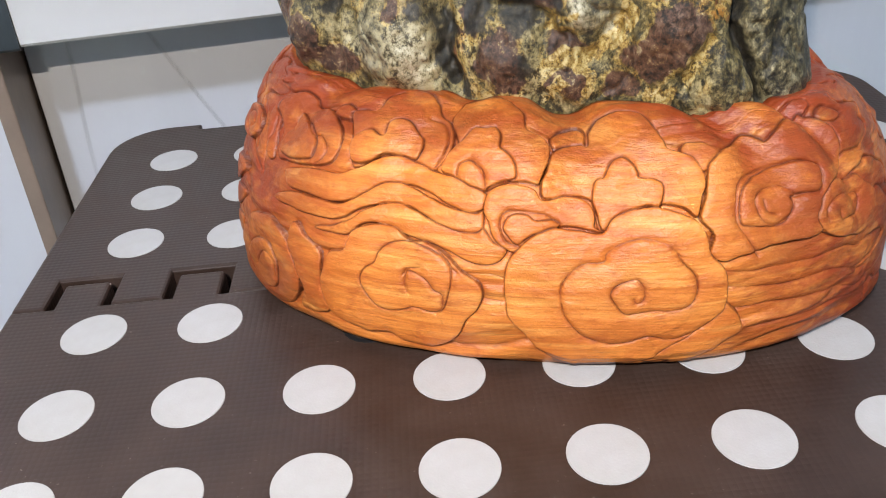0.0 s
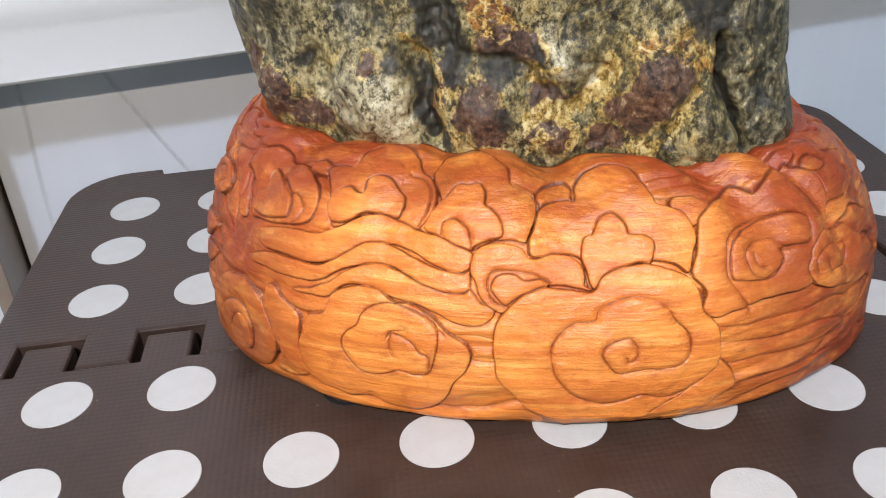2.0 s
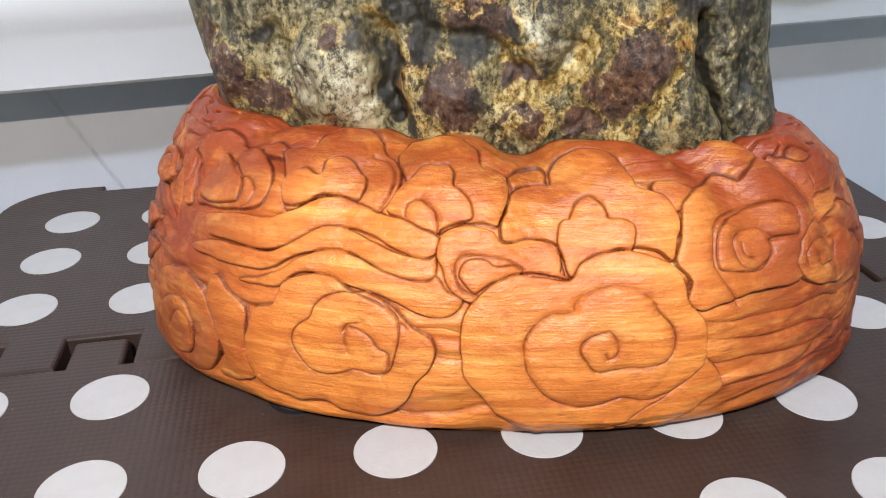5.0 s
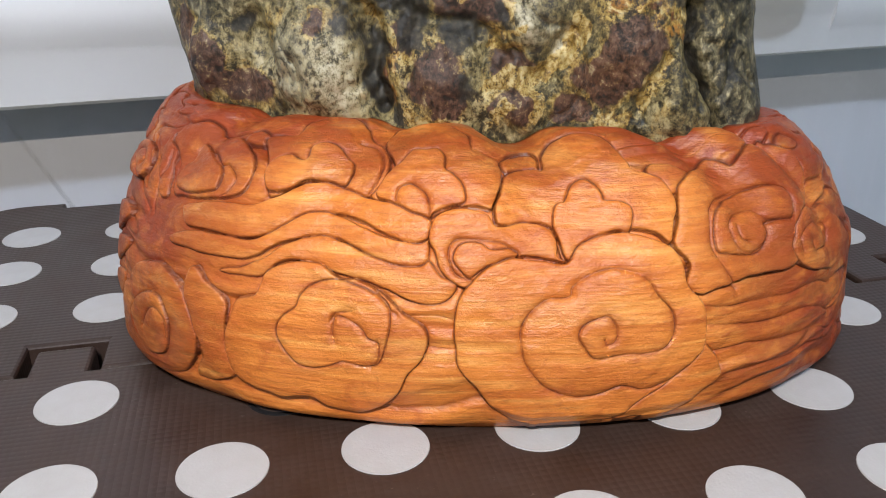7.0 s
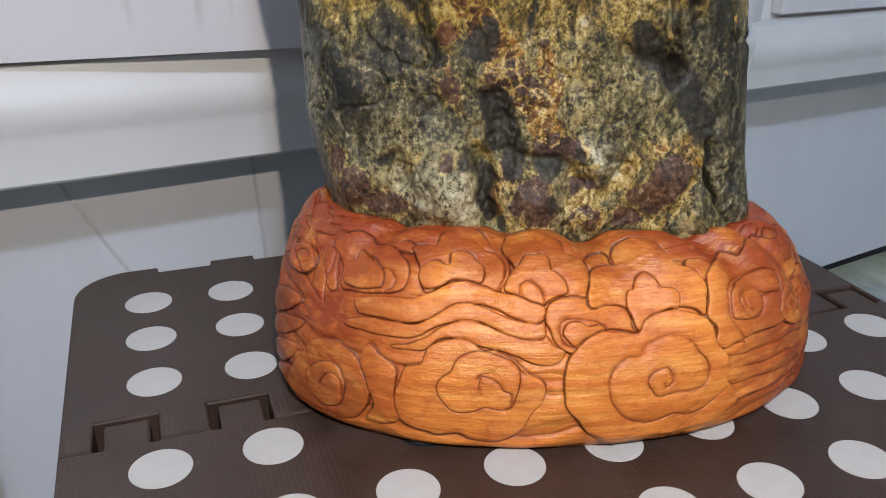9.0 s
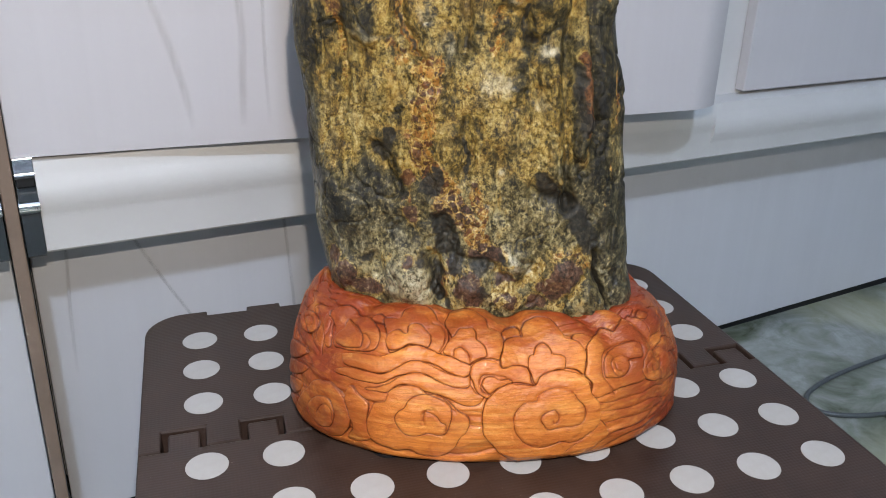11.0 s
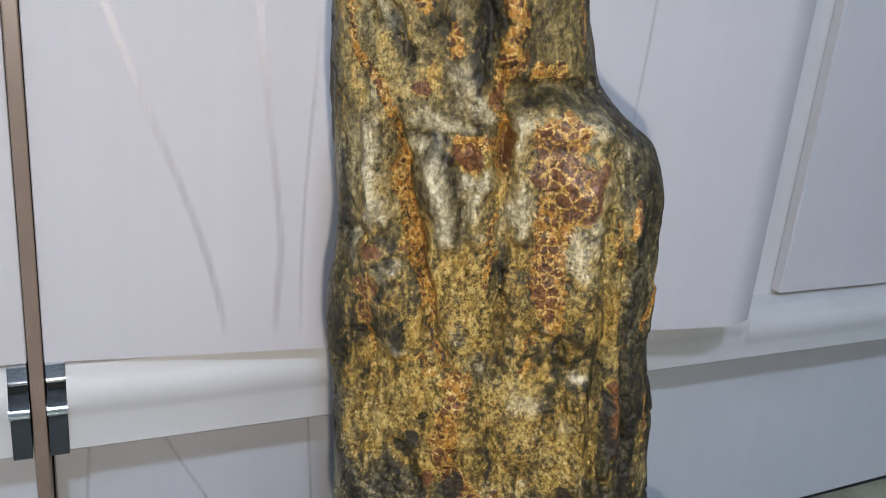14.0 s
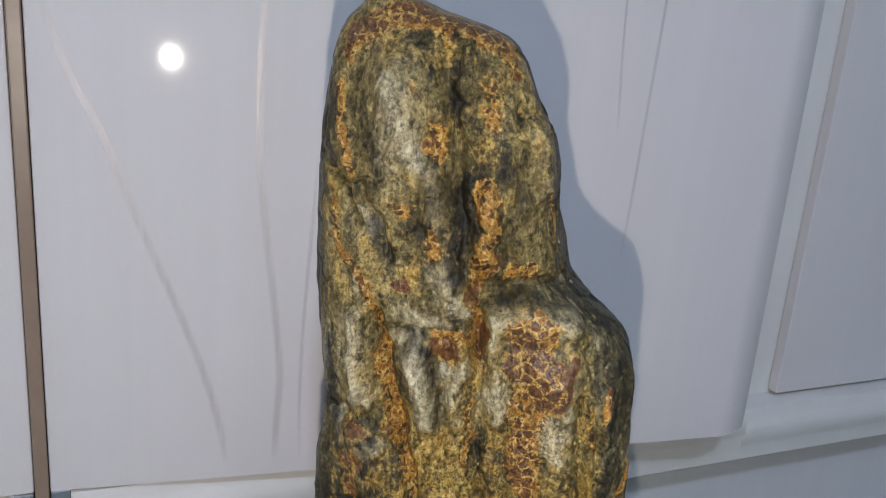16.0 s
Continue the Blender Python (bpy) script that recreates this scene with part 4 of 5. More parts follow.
dab("relief", -1.8, 2.4, (-3.8, 134.4), (-2.3, 113.1))
dab("relief", -2, 3, (23.6, 105.2), (40.7, 101.3))
dab("relief", -1.8, 2, (-55.8, 168.2), (-53.3, 150.6), (-58, 134))
dab("relief", -2, 2.4, (9.5, 175.5), (14.6, 174.5), (18.5, 171.1))
dab("ochre", 0.8, 2, (47.4, 226.4), (46.2, 216.5))
dab("ochre", 0.8, 1.8, (39.3, 220), (41.1, 205.3))
dab("ochre", 0.8, 2, (68.8, 199.6), (62.9, 179))
dab("ochre", 0.8, 2, (68.4, 148.9), (70.4, 132.9))
dab("rust", 0.8, 3, (44.5, 158.8), (48.8, 130.5))
dab("black", 0.8, 3, (41.6, 153.9), (46.4, 130.7))
dab("ochre", 0.7, 1.6, (47.1, 192.4), (46.4, 182.9))
dab("rust", 0.7, 1.8, (48.3, 228.6), (48.3, 219.8))
dab("ochre", 0.4, 1.4, (64.7, 118.1), (61.4, 97))
dab("relief", 2.6, 4, (44.5, 158.8), (47.6, 135.9), (45.4, 122.8))
dab("relief", -2, 2.4, (45.5, 208.6), (50.8, 173), (55.2, 130))
dab("relief", 2, 3, (67.3, 192.7), (69.8, 175.4))
dab("relief", 1.6, 3, (47.4, 226.4), (48.3, 208.5))
dab("ochre", 0.95, 2.2, (-12.7, 60.1), (-13.1, 64.9), (-11.4, 69.1))
dab("yellow", 0.9, 3, (-12.7, 58.9), (-11.7, 68.6))
dab("vein", 1, 1.7, (9.9, 61.6), (18.4, 63.5), (26.2, 67), (28.3, 74.5))
dab("vein", 0.9, 1.6, (44, 57.3), (44.2, 61.5), (49.6, 67.8))
dab("vein", 0.8, 1.6, (11, 69.9), (15.7, 71.1))
dab("vein", 0.8, 1.6, (18.6, 55.6), (19.7, 59.3), (14.8, 61.7))
dab("vein", 0.7, 1.6, (-8.3, 59.6), (-5.9, 54.6), (2.7, 54.8))
dab("vein", 0.7, 2.4, (35.1, 56.2), (39.2, 55))
dab("yellow", 0.9, 6, (33.8, 77.8), (50.4, 77.5))
dab("ochre", 0.55, 4, (36.4, 78.9), (47.7, 75.3), (55.8, 71.7))
dab("yellow", 0.7, 4, (-37.1, 77.5), (-39.3, 72.7))
dab("yellow", 0.8, 4, (-23.6, 78.9), (-22.5, 76.6))
dab("vein", 0.8, 1.5, (-18.6, 80.1), (-11.6, 72.1))
dab("vein", 0.7, 1.5, (16.8, 75.7), (9.8, 73.4))
dab("vein", 0.7, 1.6, (50.3, 79.8), (55.5, 75.1))
dab("vein", 0.7, 1.6, (8.9, 52.4), (12.5, 57.4))
dab("rust", 1, (8, 8), (40.9, 69.2))
dab("rust", 0.95, (6, 4.5), (34.6, 63.5))
dab("rust", 1, (6.5, 6), (-2.1, 64.5))
dab("rust", 1, (7, 4.5), (6.2, 78.5))
dab("rust", 1, (4, 3.6), (14.7, 65.3))
dab("rust", 1, (5, 3), (14.9, 57.4))
dab("rust", 1, (5, 3), (27.3, 56.9))
dab("rust", 0.85, (7, 8), (-59.2, 65.7))
dab("rust", 0.7, (4, 5), (-66.9, 73.9))
dab("rust", 0.9, (2.6, 2.6), (-27.8, 75.4))
dab("rust", 0.8, (5, 3.4), (-9.8, 72.1))
dab("rust", 0.6, 5, (-52.9, 61.1), (-44.1, 60.3))
dab("rust", 0.7, 4, (0.2, 57.8), (2.8, 60.3))
dab("pale", 0.95, 5, (-24.3, 69.5), (-23.9, 64.8), (-22.3, 59.9))
dab("pale", 0.9, 4, (16.7, 77.4), (19.2, 74))
dab("pale", 0.55, 6, (-40.4, 64.2), (-36.4, 59.4))
dab("pale", 0.6, (8, 2.6), (-26.6, 56.6))
dab("pale", 0.45, 4, (-60.9, 79.1))
dab("pale", 1, 1.2, (25.9, 72.3), (24.3, 67.6), (22.6, 65.3))
dab("black", 0.9, 4, (-6.7, 77.9), (-6.2, 73.3))
dab("black", 1, 2.4, (-15.1, 69.7), (-15.9, 63.7), (-14.6, 58.8))
dab("black", 1, 2.2, (57.7, 76.1), (57.1, 68.1), (61.2, 60.8), (66.1, 53.2))
dab("black", 0.7, (6, 4), (3.9, 72.8))
dab("black", 0.7, 3, (-47, 74.3))
dab("black", 0.6, 2.4, (-21.4, 74.3))
dab("black", 0.8, 2, (-9.6, 57.1), (-9, 55.2))
dab("black", 0.6, (5, 5), (5.2, 62.8))
dab("black", 0.6, 2, (12.1, 77.9), (12.7, 75.7))
dab("yellow", 0.5, 6, (51.8, 58.9))
dab("grey", 0.8, 5, (67.2, 74.5), (69.6, 63.9), (73.1, 55))
dab("grey", 0.7, 6, (-32.9, 64.5), (-35.2, 70.5))
dab("tone", 0.3, 8, (-30, 65.8))
dab("relief", 3, 10, (-29.6, 69.4), (-26.1, 63.5))
dab("relief", -3.4, 2.8, (-15.8, 75.5), (-15.9, 63.7), (-14.3, 58.2))
dab("relief", -3.4, 2.2, (57.6, 77.3), (57.1, 68.1), (61.6, 60.2), (66.5, 53.1))
dab("relief", 2.4, 7, (51.6, 60.1), (53, 55.2))
dab("relief", 2, 8, (39.6, 69.8))
dab("relief", 1.8, 8, (-0.9, 63.9))
dab("relief", -1.6, 2, (25.4, 71.1), (22.6, 65.3), (18.3, 62.3))
dab("relief", -1.5, 2, (43.3, 57.3), (49.6, 67.3))
dab("relief", 2.2, 8, (-60, 66.9))
dab("relief", -1.6, 3, (-43.6, 75), (-41.5, 67.9))
dab("relief", -1.6, 2.6, (8.6, 72.2), (12.3, 67.6))
dab("relief", 1.8, 5, (16.8, 75.7))
dab("relief", 1.5, 5, (14.8, 56.8))
dab("relief", -1.5, 2.4, (-6.7, 75.6), (3.9, 73.4))

dab("flank", 1, 7, (50, 235), (53.8, 196.6), (56.7, 177.4))
dab("flank", 1, 7, (56.7, 177.4), (53.4, 155.8), (56.5, 124.6), (61.4, 97), (69.7, 67.3))
dab("flank", 0.7, 5, (44.8, 153.8), (46.8, 125.4))
dab("flank", 0.9, 6, (44.7, 252.4), (53.4, 238.3), (52.5, 211.6))
dab("flank", 0.7, 4, (-76.6, 238.6), (-78.4, 211.1))
dab("flank", 0.5, 4, (-84.4, 181.5), (-81.6, 156.6))


def laid(zone, u, k):
    """One mineral's share over the face: the strongest dab at each place; relief adds up."""
    out = np.zeros(u.shape)
    height = k.mean(1)
    for amount, wide, pts in DABS[zone]:
        reach = 2.6 * (max(wide) if isinstance(wide, tuple) else wide) + 4
        zs = [p[1] for p in pts]
        rows = (height > min(zs) - reach) & (height < max(zs) + reach)
        if not rows.any():
            continue
        v = amount * near(u[rows], k[rows], pts, wide)
        out[rows] = out[rows] + v if zone in ("relief", "tone") else np.maximum(out[rows], v)
    return out


def build_stone():
    front = np.linspace(-math.pi - 0.12, 0.25, 700, endpoint=False)
    back = np.linspace(0.25, math.pi - 0.12, 120, endpoint=False)
    th = np.concatenate([front, back])[None, :]
    z = np.concatenate([np.linspace(0.004, 0.335, 600), 0.335 + 0.026 * np.sin(np.linspace(0.02, 1, 70) * math.pi / 2)])[:, None]
    x, y = stone_plan(th, z)
    z = z + 0 * x
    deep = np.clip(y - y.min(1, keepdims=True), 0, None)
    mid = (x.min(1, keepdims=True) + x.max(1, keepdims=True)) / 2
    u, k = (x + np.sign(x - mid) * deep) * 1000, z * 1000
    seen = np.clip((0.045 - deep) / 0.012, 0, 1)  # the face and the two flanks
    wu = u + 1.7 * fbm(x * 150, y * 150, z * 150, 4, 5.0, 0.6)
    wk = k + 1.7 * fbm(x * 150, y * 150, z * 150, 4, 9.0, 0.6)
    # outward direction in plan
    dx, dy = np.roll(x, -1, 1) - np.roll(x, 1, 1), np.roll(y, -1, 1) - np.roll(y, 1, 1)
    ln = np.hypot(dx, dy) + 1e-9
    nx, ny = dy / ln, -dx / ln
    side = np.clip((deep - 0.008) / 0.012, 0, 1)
    d = 0.0010 * fbm(x * 34, y * 34, z * 24, 3, 2.0) + 0.0008 * fbm(x * 105, y * 105, z * 80, 3, 3.0) * (1 - 0.6 * side)
    d = d + 0.00030 * fbm(x * 330, y * 330, z * 280, 3, 4.0) * (1 - 0.7 * side)
    d = d + side * 0.0011 * fbm(x * 120, y * 120, z * 22, 3, 8.0)
    lumps = np.abs(fbm(x * 80, y * 80, z * 62, 3, 7.0))
    d = d - 0.0009 * np.exp(-(lumps / 0.09) ** 2)
    d = d + 0.0019 * laid("relief", u + 0.8 * (wu - u), k + 0.8 * (wk - k)) * seen * (1 - 0.6 * side)
    fade = np.clip((0.3605 - z) / 0.012, 0.15, 1)
    x, y = x + nx * d * fade, y + ny * d * fade
    # where each mineral shows, and the body's tone, greyer and darker on the flanks
    n1 = fbm(x * 90, y * 90, z * 75, 4, 11.0)
    n2 = fbm(x * 40, y * 40, z * 30, 4, 21.0)
    streak = np.clip(fbm(x * 190, y * 190, z * 42, 3, 41.0), 0, 1)
    away_side = 1 - seen
    och = laid("ochre", wu, wk) * seen + 0.3 * side * streak + 0.35 * away_side * np.clip(n2, 0, 1)
    rus = laid("rust", wu, wk) * seen + 0.35 * away_side * np.clip(n1, 0, 1) + 0.12 * side * np.clip(n1, 0, 1)
    # raised forms of the head are paled as well, a painted highlight
    pal = np.maximum(laid("pale", wu, wk), 0.45 * laid("relief", u, k) / 3 * np.clip((k - 180) / 30, 0, 1)) * seen
    blk = laid("black", wu, wk) * seen + 0.16 * np.clip(n1, 0, 1)
    yel = np.clip((k - 92) / 24, 0, 1) * (0.30 + 0.12 * np.clip((235 - k) / 40, 0, 1)) + 0.15
    grey, flank = laid("grey", wu, wk), laid("flank", wu, wk)
    yel = yel - 0.13 * np.clip((k - 195) / 30, 0, 1)
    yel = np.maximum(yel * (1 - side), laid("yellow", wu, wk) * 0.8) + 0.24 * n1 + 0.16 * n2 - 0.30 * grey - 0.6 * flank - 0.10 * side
    # the foot is toned lighter in place of torch light reaching it
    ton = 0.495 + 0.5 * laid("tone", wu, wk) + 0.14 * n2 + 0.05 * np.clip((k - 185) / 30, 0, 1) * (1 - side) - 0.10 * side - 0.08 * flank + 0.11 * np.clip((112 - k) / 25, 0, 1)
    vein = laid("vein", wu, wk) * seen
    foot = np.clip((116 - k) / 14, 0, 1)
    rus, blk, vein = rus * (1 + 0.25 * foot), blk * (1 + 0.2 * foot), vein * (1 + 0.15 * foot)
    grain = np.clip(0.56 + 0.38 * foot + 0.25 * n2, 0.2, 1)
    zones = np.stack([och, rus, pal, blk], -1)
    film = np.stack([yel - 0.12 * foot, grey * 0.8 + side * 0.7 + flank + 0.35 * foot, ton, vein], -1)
    grid = np.stack([x, y, z], -1)
    cap = np.array([x[-1].mean(), y[-1].mean(), z[-1].mean() + 0.0004])
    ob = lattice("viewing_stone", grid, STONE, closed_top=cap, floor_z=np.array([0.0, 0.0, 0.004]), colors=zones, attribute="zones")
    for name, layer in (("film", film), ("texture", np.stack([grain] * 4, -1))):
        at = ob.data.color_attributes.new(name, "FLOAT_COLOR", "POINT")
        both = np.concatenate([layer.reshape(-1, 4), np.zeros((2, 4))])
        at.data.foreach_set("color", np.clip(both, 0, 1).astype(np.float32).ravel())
    ob.matrix_world = pose(*STONE_AT, 0, 0, 0, math.degrees(STONE_TURN))
    return tagged(ob, "tall waxed river stone veined ochre, rust and grey-green", "stone")


build_stone()


# the carving, in millimetres along the foot and up the flank, the undermost first:
# raised forms with a cut edge, swelling forms, and open strokes of the knife
CARVING = []


def cut_form(kind, level, *pts):
    CARVING.append((kind, level, pts))


# stacked strips of the west end
cut_form("raise", 0.5, (-115, 16.5), (-116.5, 19.5), (-109.5, 26), (-96, 30), (-91.5, 28), (-99.5, 22))
# stacked strips of the west end
cut_form("raise", 0.5, (-111, 11), (-112.5, 13.5), (-109, 17), (-90.5, 24), (-88, 22), (-96.5, 16))
# stacked strips of the west end
cut_form("raise", 0.5, (-109.5, 4), (-110.5, 6.5), (-110.5, 8.5), (-91.5, 16), (-89, 13.5), (-97.5, 7))
# stacked strips of the west end
cut_form("raise", 0.5, (-104.5, 0), (-109, 1), (-107.5, 2.5), (-92, 8), (-92, 4.5), (-98, 0))
# west ring
cut_form("raise", 1.3, (-101.5, 35.5), (-109, 38), (-107.5, 43), (-101.5, 46), (-95, 44), (-93, 40), (-95, 36.5))
# its eye
cut_form("stroke", 0, (-100, 38), (-104, 40), (-103, 42.5), (-99.5, 43), (-96.5, 41), (-97.5, 39.5))
# west blade
cut_form("raise", 1, (-84, 37), (-89, 41.5), (-93.5, 47.5), (-93.5, 53), (-89, 50.5), (-85.5, 44), (-81, 38))
# outermost lobes
cut_form("stroke", 0, (-89, 47), (-87, 42.5), (-86.5, 38), (-83.5, 32.5))
# outermost lobes
cut_form("stroke", 0, (-101, 48.5), (-96.5, 44), (-93, 40), (-91.5, 35.5))
# outermost lobes
cut_form("stroke", 0, (-114, 42.5), (-101.5, 38.5), (-93.5, 35), (-85.5, 32.5))
# upper west scroll
cut_form("raise", 1, (-77, 38), (-82, 41), (-84, 45), (-88, 47.5), (-92, 49.5), (-93, 54.5), (-90.5, 58), (-88, 60), (-84, 60), (-80.5, 58), (-71, 55.5), (-67, 53.5), (-60.5, 49), (-57.5, 43.5), (-58, 40), (-65, 38))
# its core
cut_form("raise", 1.7, (-74, 38.5), (-80.5, 41.5), (-82, 45.5), (-81, 48), (-82.5, 51.5), (-82, 53.5), (-70.5, 47.5), (-67, 44.5), (-65, 41.5), (-65.5, 39.5))
# its curl
cut_form("stroke", 0, (-77, 51), (-70, 46.5), (-66.5, 46.5), (-62, 43.5), (-61.5, 40.5), (-63, 39))
# bud
cut_form("raise", 0.6, (-70.5, 55.5), (-70.5, 58), (-68.5, 59.5), (-64, 58), (-62, 55), (-64, 54), (-67, 54))
# east bud
cut_form("raise", 0.7, (42.5, 51), (45, 53), (48, 53), (50.5, 52.5), (52, 50.5), (53.5, 50.5), (50.5, 46.5), (45.5, 44), (42, 47))
# small bud
cut_form("raise", 0.6, (7, 57), (9, 61), (12.5, 64), (18.5, 66), (20.5, 63.5), (19.5, 60), (18.5, 57.5), (12.5, 56), (9, 54.5))
# west crown
cut_form("raise", 1, (-50, 41), (-52.5, 43.5), (-55.5, 48), (-60.5, 53), (-64, 56.5), (-61.5, 58.5), (-56.5, 59.5), (-58.5, 64.5), (-58.5, 68), (-54.5, 71.5), (-47, 70.5), (-40.5, 68.5), (-35, 65), (-32.5, 63.5), (-27, 60.5), (-23.5, 54.5), (-23, 49), (-24.5, 46), (-27, 45), (-31.5, 46), (-36.5, 47.5), (-42.5, 46.5), (-45.5, 43.5))
# its core
cut_form("raise", 1.7, (-50.5, 42), (-53.5, 44), (-55.5, 48), (-54.5, 51), (-51.5, 52.5), (-48, 51.5), (-46, 51.5), (-47.5, 55.5), (-46, 57.5), (-43, 58), (-40, 57.5), (-36, 55), (-33.5, 53.5), (-32.5, 49.5), (-33, 47.5), (-36.5, 47.5), (-42.5, 46.5), (-45.5, 43.5))
# its curl
cut_form("stroke", 0, (-36.5, 61.5), (-30, 60.5), (-25.5, 55), (-25, 49.5), (-26.5, 46))
# middle crown
cut_form("raise", 1.1, (-21, 51), (-23, 55.5), (-28.5, 62.5), (-29, 68), (-29, 72.5), (-20.5, 72.5), (-11, 71), (-5, 68), (-1.5, 64.5), (-0.5, 59.5), (1.5, 58.5), (4.5, 58), (6.5, 56.5), (7, 53), (5, 47.5), (3.5, 43.5), (2.5, 42), (-0.5, 42), (-6, 41.5), (-11, 39), (-13.5, 40), (-19, 41.5), (-21, 43), (-26, 45), (-23.5, 48))
# its core
cut_form("raise", 1.8, (-22, 51.5), (-19.5, 53.5), (-17.5, 57.5), (-13.5, 57.5), (-10.5, 58), (-8.5, 55), (-8, 51.5), (-6, 50), (-4, 48), (-3, 45.5), (-3, 42.5), (-6.5, 41.5), (-10, 40), (-11.5, 39), (-16.5, 40.5), (-21, 43), (-24.5, 45.5))
# its curl
cut_form("stroke", 0, (-19, 43), (-19, 45.5), (-18, 46.5), (-16, 47), (-13.5, 45.5), (-12, 44), (-11, 41), (-11, 39.5))
# upper east scroll
cut_form("raise", 1, (42.5, 37), (45, 42), (48, 46), (53.5, 50.5), (63, 58.5), (65.5, 57.5), (66.5, 54.5), (67, 53), (70, 54.5), (81.5, 62.5), (82.5, 60), (84, 55.5), (85, 51.5), (84, 46.5), (81.5, 42), (75.5, 35.5), (72, 32), (72, 26.5), (67, 25), (59.5, 26), (51.5, 24), (46, 23), (43, 22.5), (40.5, 24.5), (42, 28.5), (40, 32.5))
# its core
cut_form("raise", 1.5, (49, 31), (50.5, 36), (54, 40.5), (61.5, 45.5), (67, 44.5), (70.5, 43), (73.5, 40.5), (72, 37), (70, 34.5), (65, 36.5), (63.5, 34), (60, 31), (54.5, 29.5), (50.5, 30))
# its curl
cut_form("stroke", 0, (51.5, 22.5), (49, 28), (48, 31.5), (49.5, 36), (52.5, 40.5), (59.5, 45.5), (63.5, 46), (66.5, 45), (69, 43.5), (72, 42), (73.5, 39.5), (72, 36), (70, 34), (67, 35.5), (64, 36.5))
# its eye
cut_form("stroke", 0, (64, 36.5), (63.5, 34.5), (61.5, 32.5), (57.5, 30.5), (54.5, 30.5), (53.5, 33), (54.5, 36.5), (58, 39.5), (62, 40.5), (64, 39), (65, 37))
# its eye
cut_form("stroke", 0, (56.5, 36.5), (56, 33.5), (58, 33))
# far east scroll
cut_form("raise", 1.2, (69, 30.5), (71, 33), (77, 36.5), (82.5, 36.5), (85, 33), (87, 29.5), (85.5, 25), (81.5, 23), (74, 21), (69, 23.5), (67.5, 28))
# its eye
cut_form("stroke", 0, (70, 26.5), (70.5, 29.5), (74, 31.5), (80.5, 33), (81.5, 30.5), (79, 27.5), (74, 25.5), (73.5, 28))
# east streams
cut_form("stroke", 0, (43, 20), (50.5, 19), (59.5, 20), (68.5, 18.5), (80.5, 18.5))
# east streams
cut_form("stroke", 0, (43.5, 16), (53.5, 15), (65, 14.5), (83.5, 11))
# east streams
cut_form("stroke", 0, (46, 10.5), (54.5, 11), (65.5, 9.5), (84, 7))
# east streams
cut_form("stroke", 0, (48, 6), (56.5, 6), (68.5, 5.5), (80.5, 5))
# east crown
cut_form("raise", 1.3, (4, 39), (3.5, 42.5), (5, 46.5), (7, 53), (11, 57), (17, 59), (19.5, 58.5), (21.5, 63), (26, 66.5), (30, 67), (35, 67), (39.5, 65), (40, 60), (39.5, 54), (39.5, 51.5), (42, 50), (44.5, 48), (45, 44), (44.5, 40.5), (42, 37), (39.5, 33), (37, 35.5), (33, 37), (28.5, 37.5), (23.5, 37), (17.5, 33), (16.5, 36.5), (16.5, 40.5), (13.5, 42), (9, 41))
# its core
cut_form("raise", 1.9, (17, 38), (16.5, 41), (18, 45.5), (20, 47), (21, 47), (23, 50), (25, 51.5), (27.5, 51.5), (29, 49), (29.5, 46), (29.5, 44.5), (32.5, 43), (34, 41.5), (33.5, 39), (31.5, 36.5), (28.5, 37.5), (23.5, 37), (18, 33.5))
# upper wave
cut_form("raise", 0.8, (-69, 32), (-72, 35), (-70, 36.5), (-60.5, 38), (-54.5, 38.5), (-50, 40.5), (-45.5, 43.5), (-42, 46), (-37, 47.5), (-31.5, 46.5), (-27, 45), (-21, 43), (-15.5, 40.5), (-11.5, 39), (-10.5, 38), (-11, 35), (-14.5, 34), (-18, 35), (-24, 38), (-29.5, 40.5), (-35, 40.5), (-40, 38.5), (-43, 36.5), (-46, 34), (-50.5, 32), (-58, 31.5), (-65, 31.5))
# middle wave
cut_form("raise", 0.8, (-72, 28), (-66.5, 30.5), (-56.5, 31), (-49.5, 32), (-46, 34), (-43, 36.5), (-39, 39.5), (-34, 40.5), (-29, 39.5), (-23.5, 37), (-18, 35), (-13, 34), (-11, 34.5), (-10.5, 31.5), (-11, 30), (-15.5, 29.5), (-20, 30.5), (-25, 33), (-30.5, 35.5), (-36, 35.5), (-40.5, 33.5), (-45, 31), (-48, 28.5), (-54.5, 27), (-62, 26.5))
# lower wave
cut_form("raise", 0.7, (-55.5, 24), (-50, 26.5), (-45.5, 29), (-42.5, 32), (-38, 34.5), (-33.5, 35.5), (-27.5, 34), (-22, 31.5), (-17.5, 30), (-12.5, 29.5), (-10.5, 30.5), (-8, 27.5), (-5, 26), (-6, 23.5), (-10, 22), (-15, 23.5), (-21.5, 26), (-26.5, 27.5), (-30.5, 28.5), (-34.5, 30), (-39.5, 29.5), (-42.5, 28), (-44.5, 25.5), (-48, 24.5))
# heart scroll
cut_form("raise", 1.3, (-9.5, 32), (-11, 34.5), (-10.5, 38), (-9, 40), (-6, 41), (-2.5, 41), (1.5, 40.5), (2.5, 39.5), (4, 38.5), (9, 41), (13.5, 41.5), (16, 40), (16.5, 36.5), (16, 34.5), (17.5, 33), (11.5, 34), (5.5, 32.5), (1, 28.5), (-2.5, 25), (-6, 26.5), (-8.5, 29))
# its core
cut_form("raise", 1.9, (-4, 28), (-5.5, 30.5), (-5, 33), (-3, 34), (0, 34), (2, 33), (6, 34.5), (7.5, 33.5), (3, 30.5), (-0.5, 28), (-2.5, 26.5))
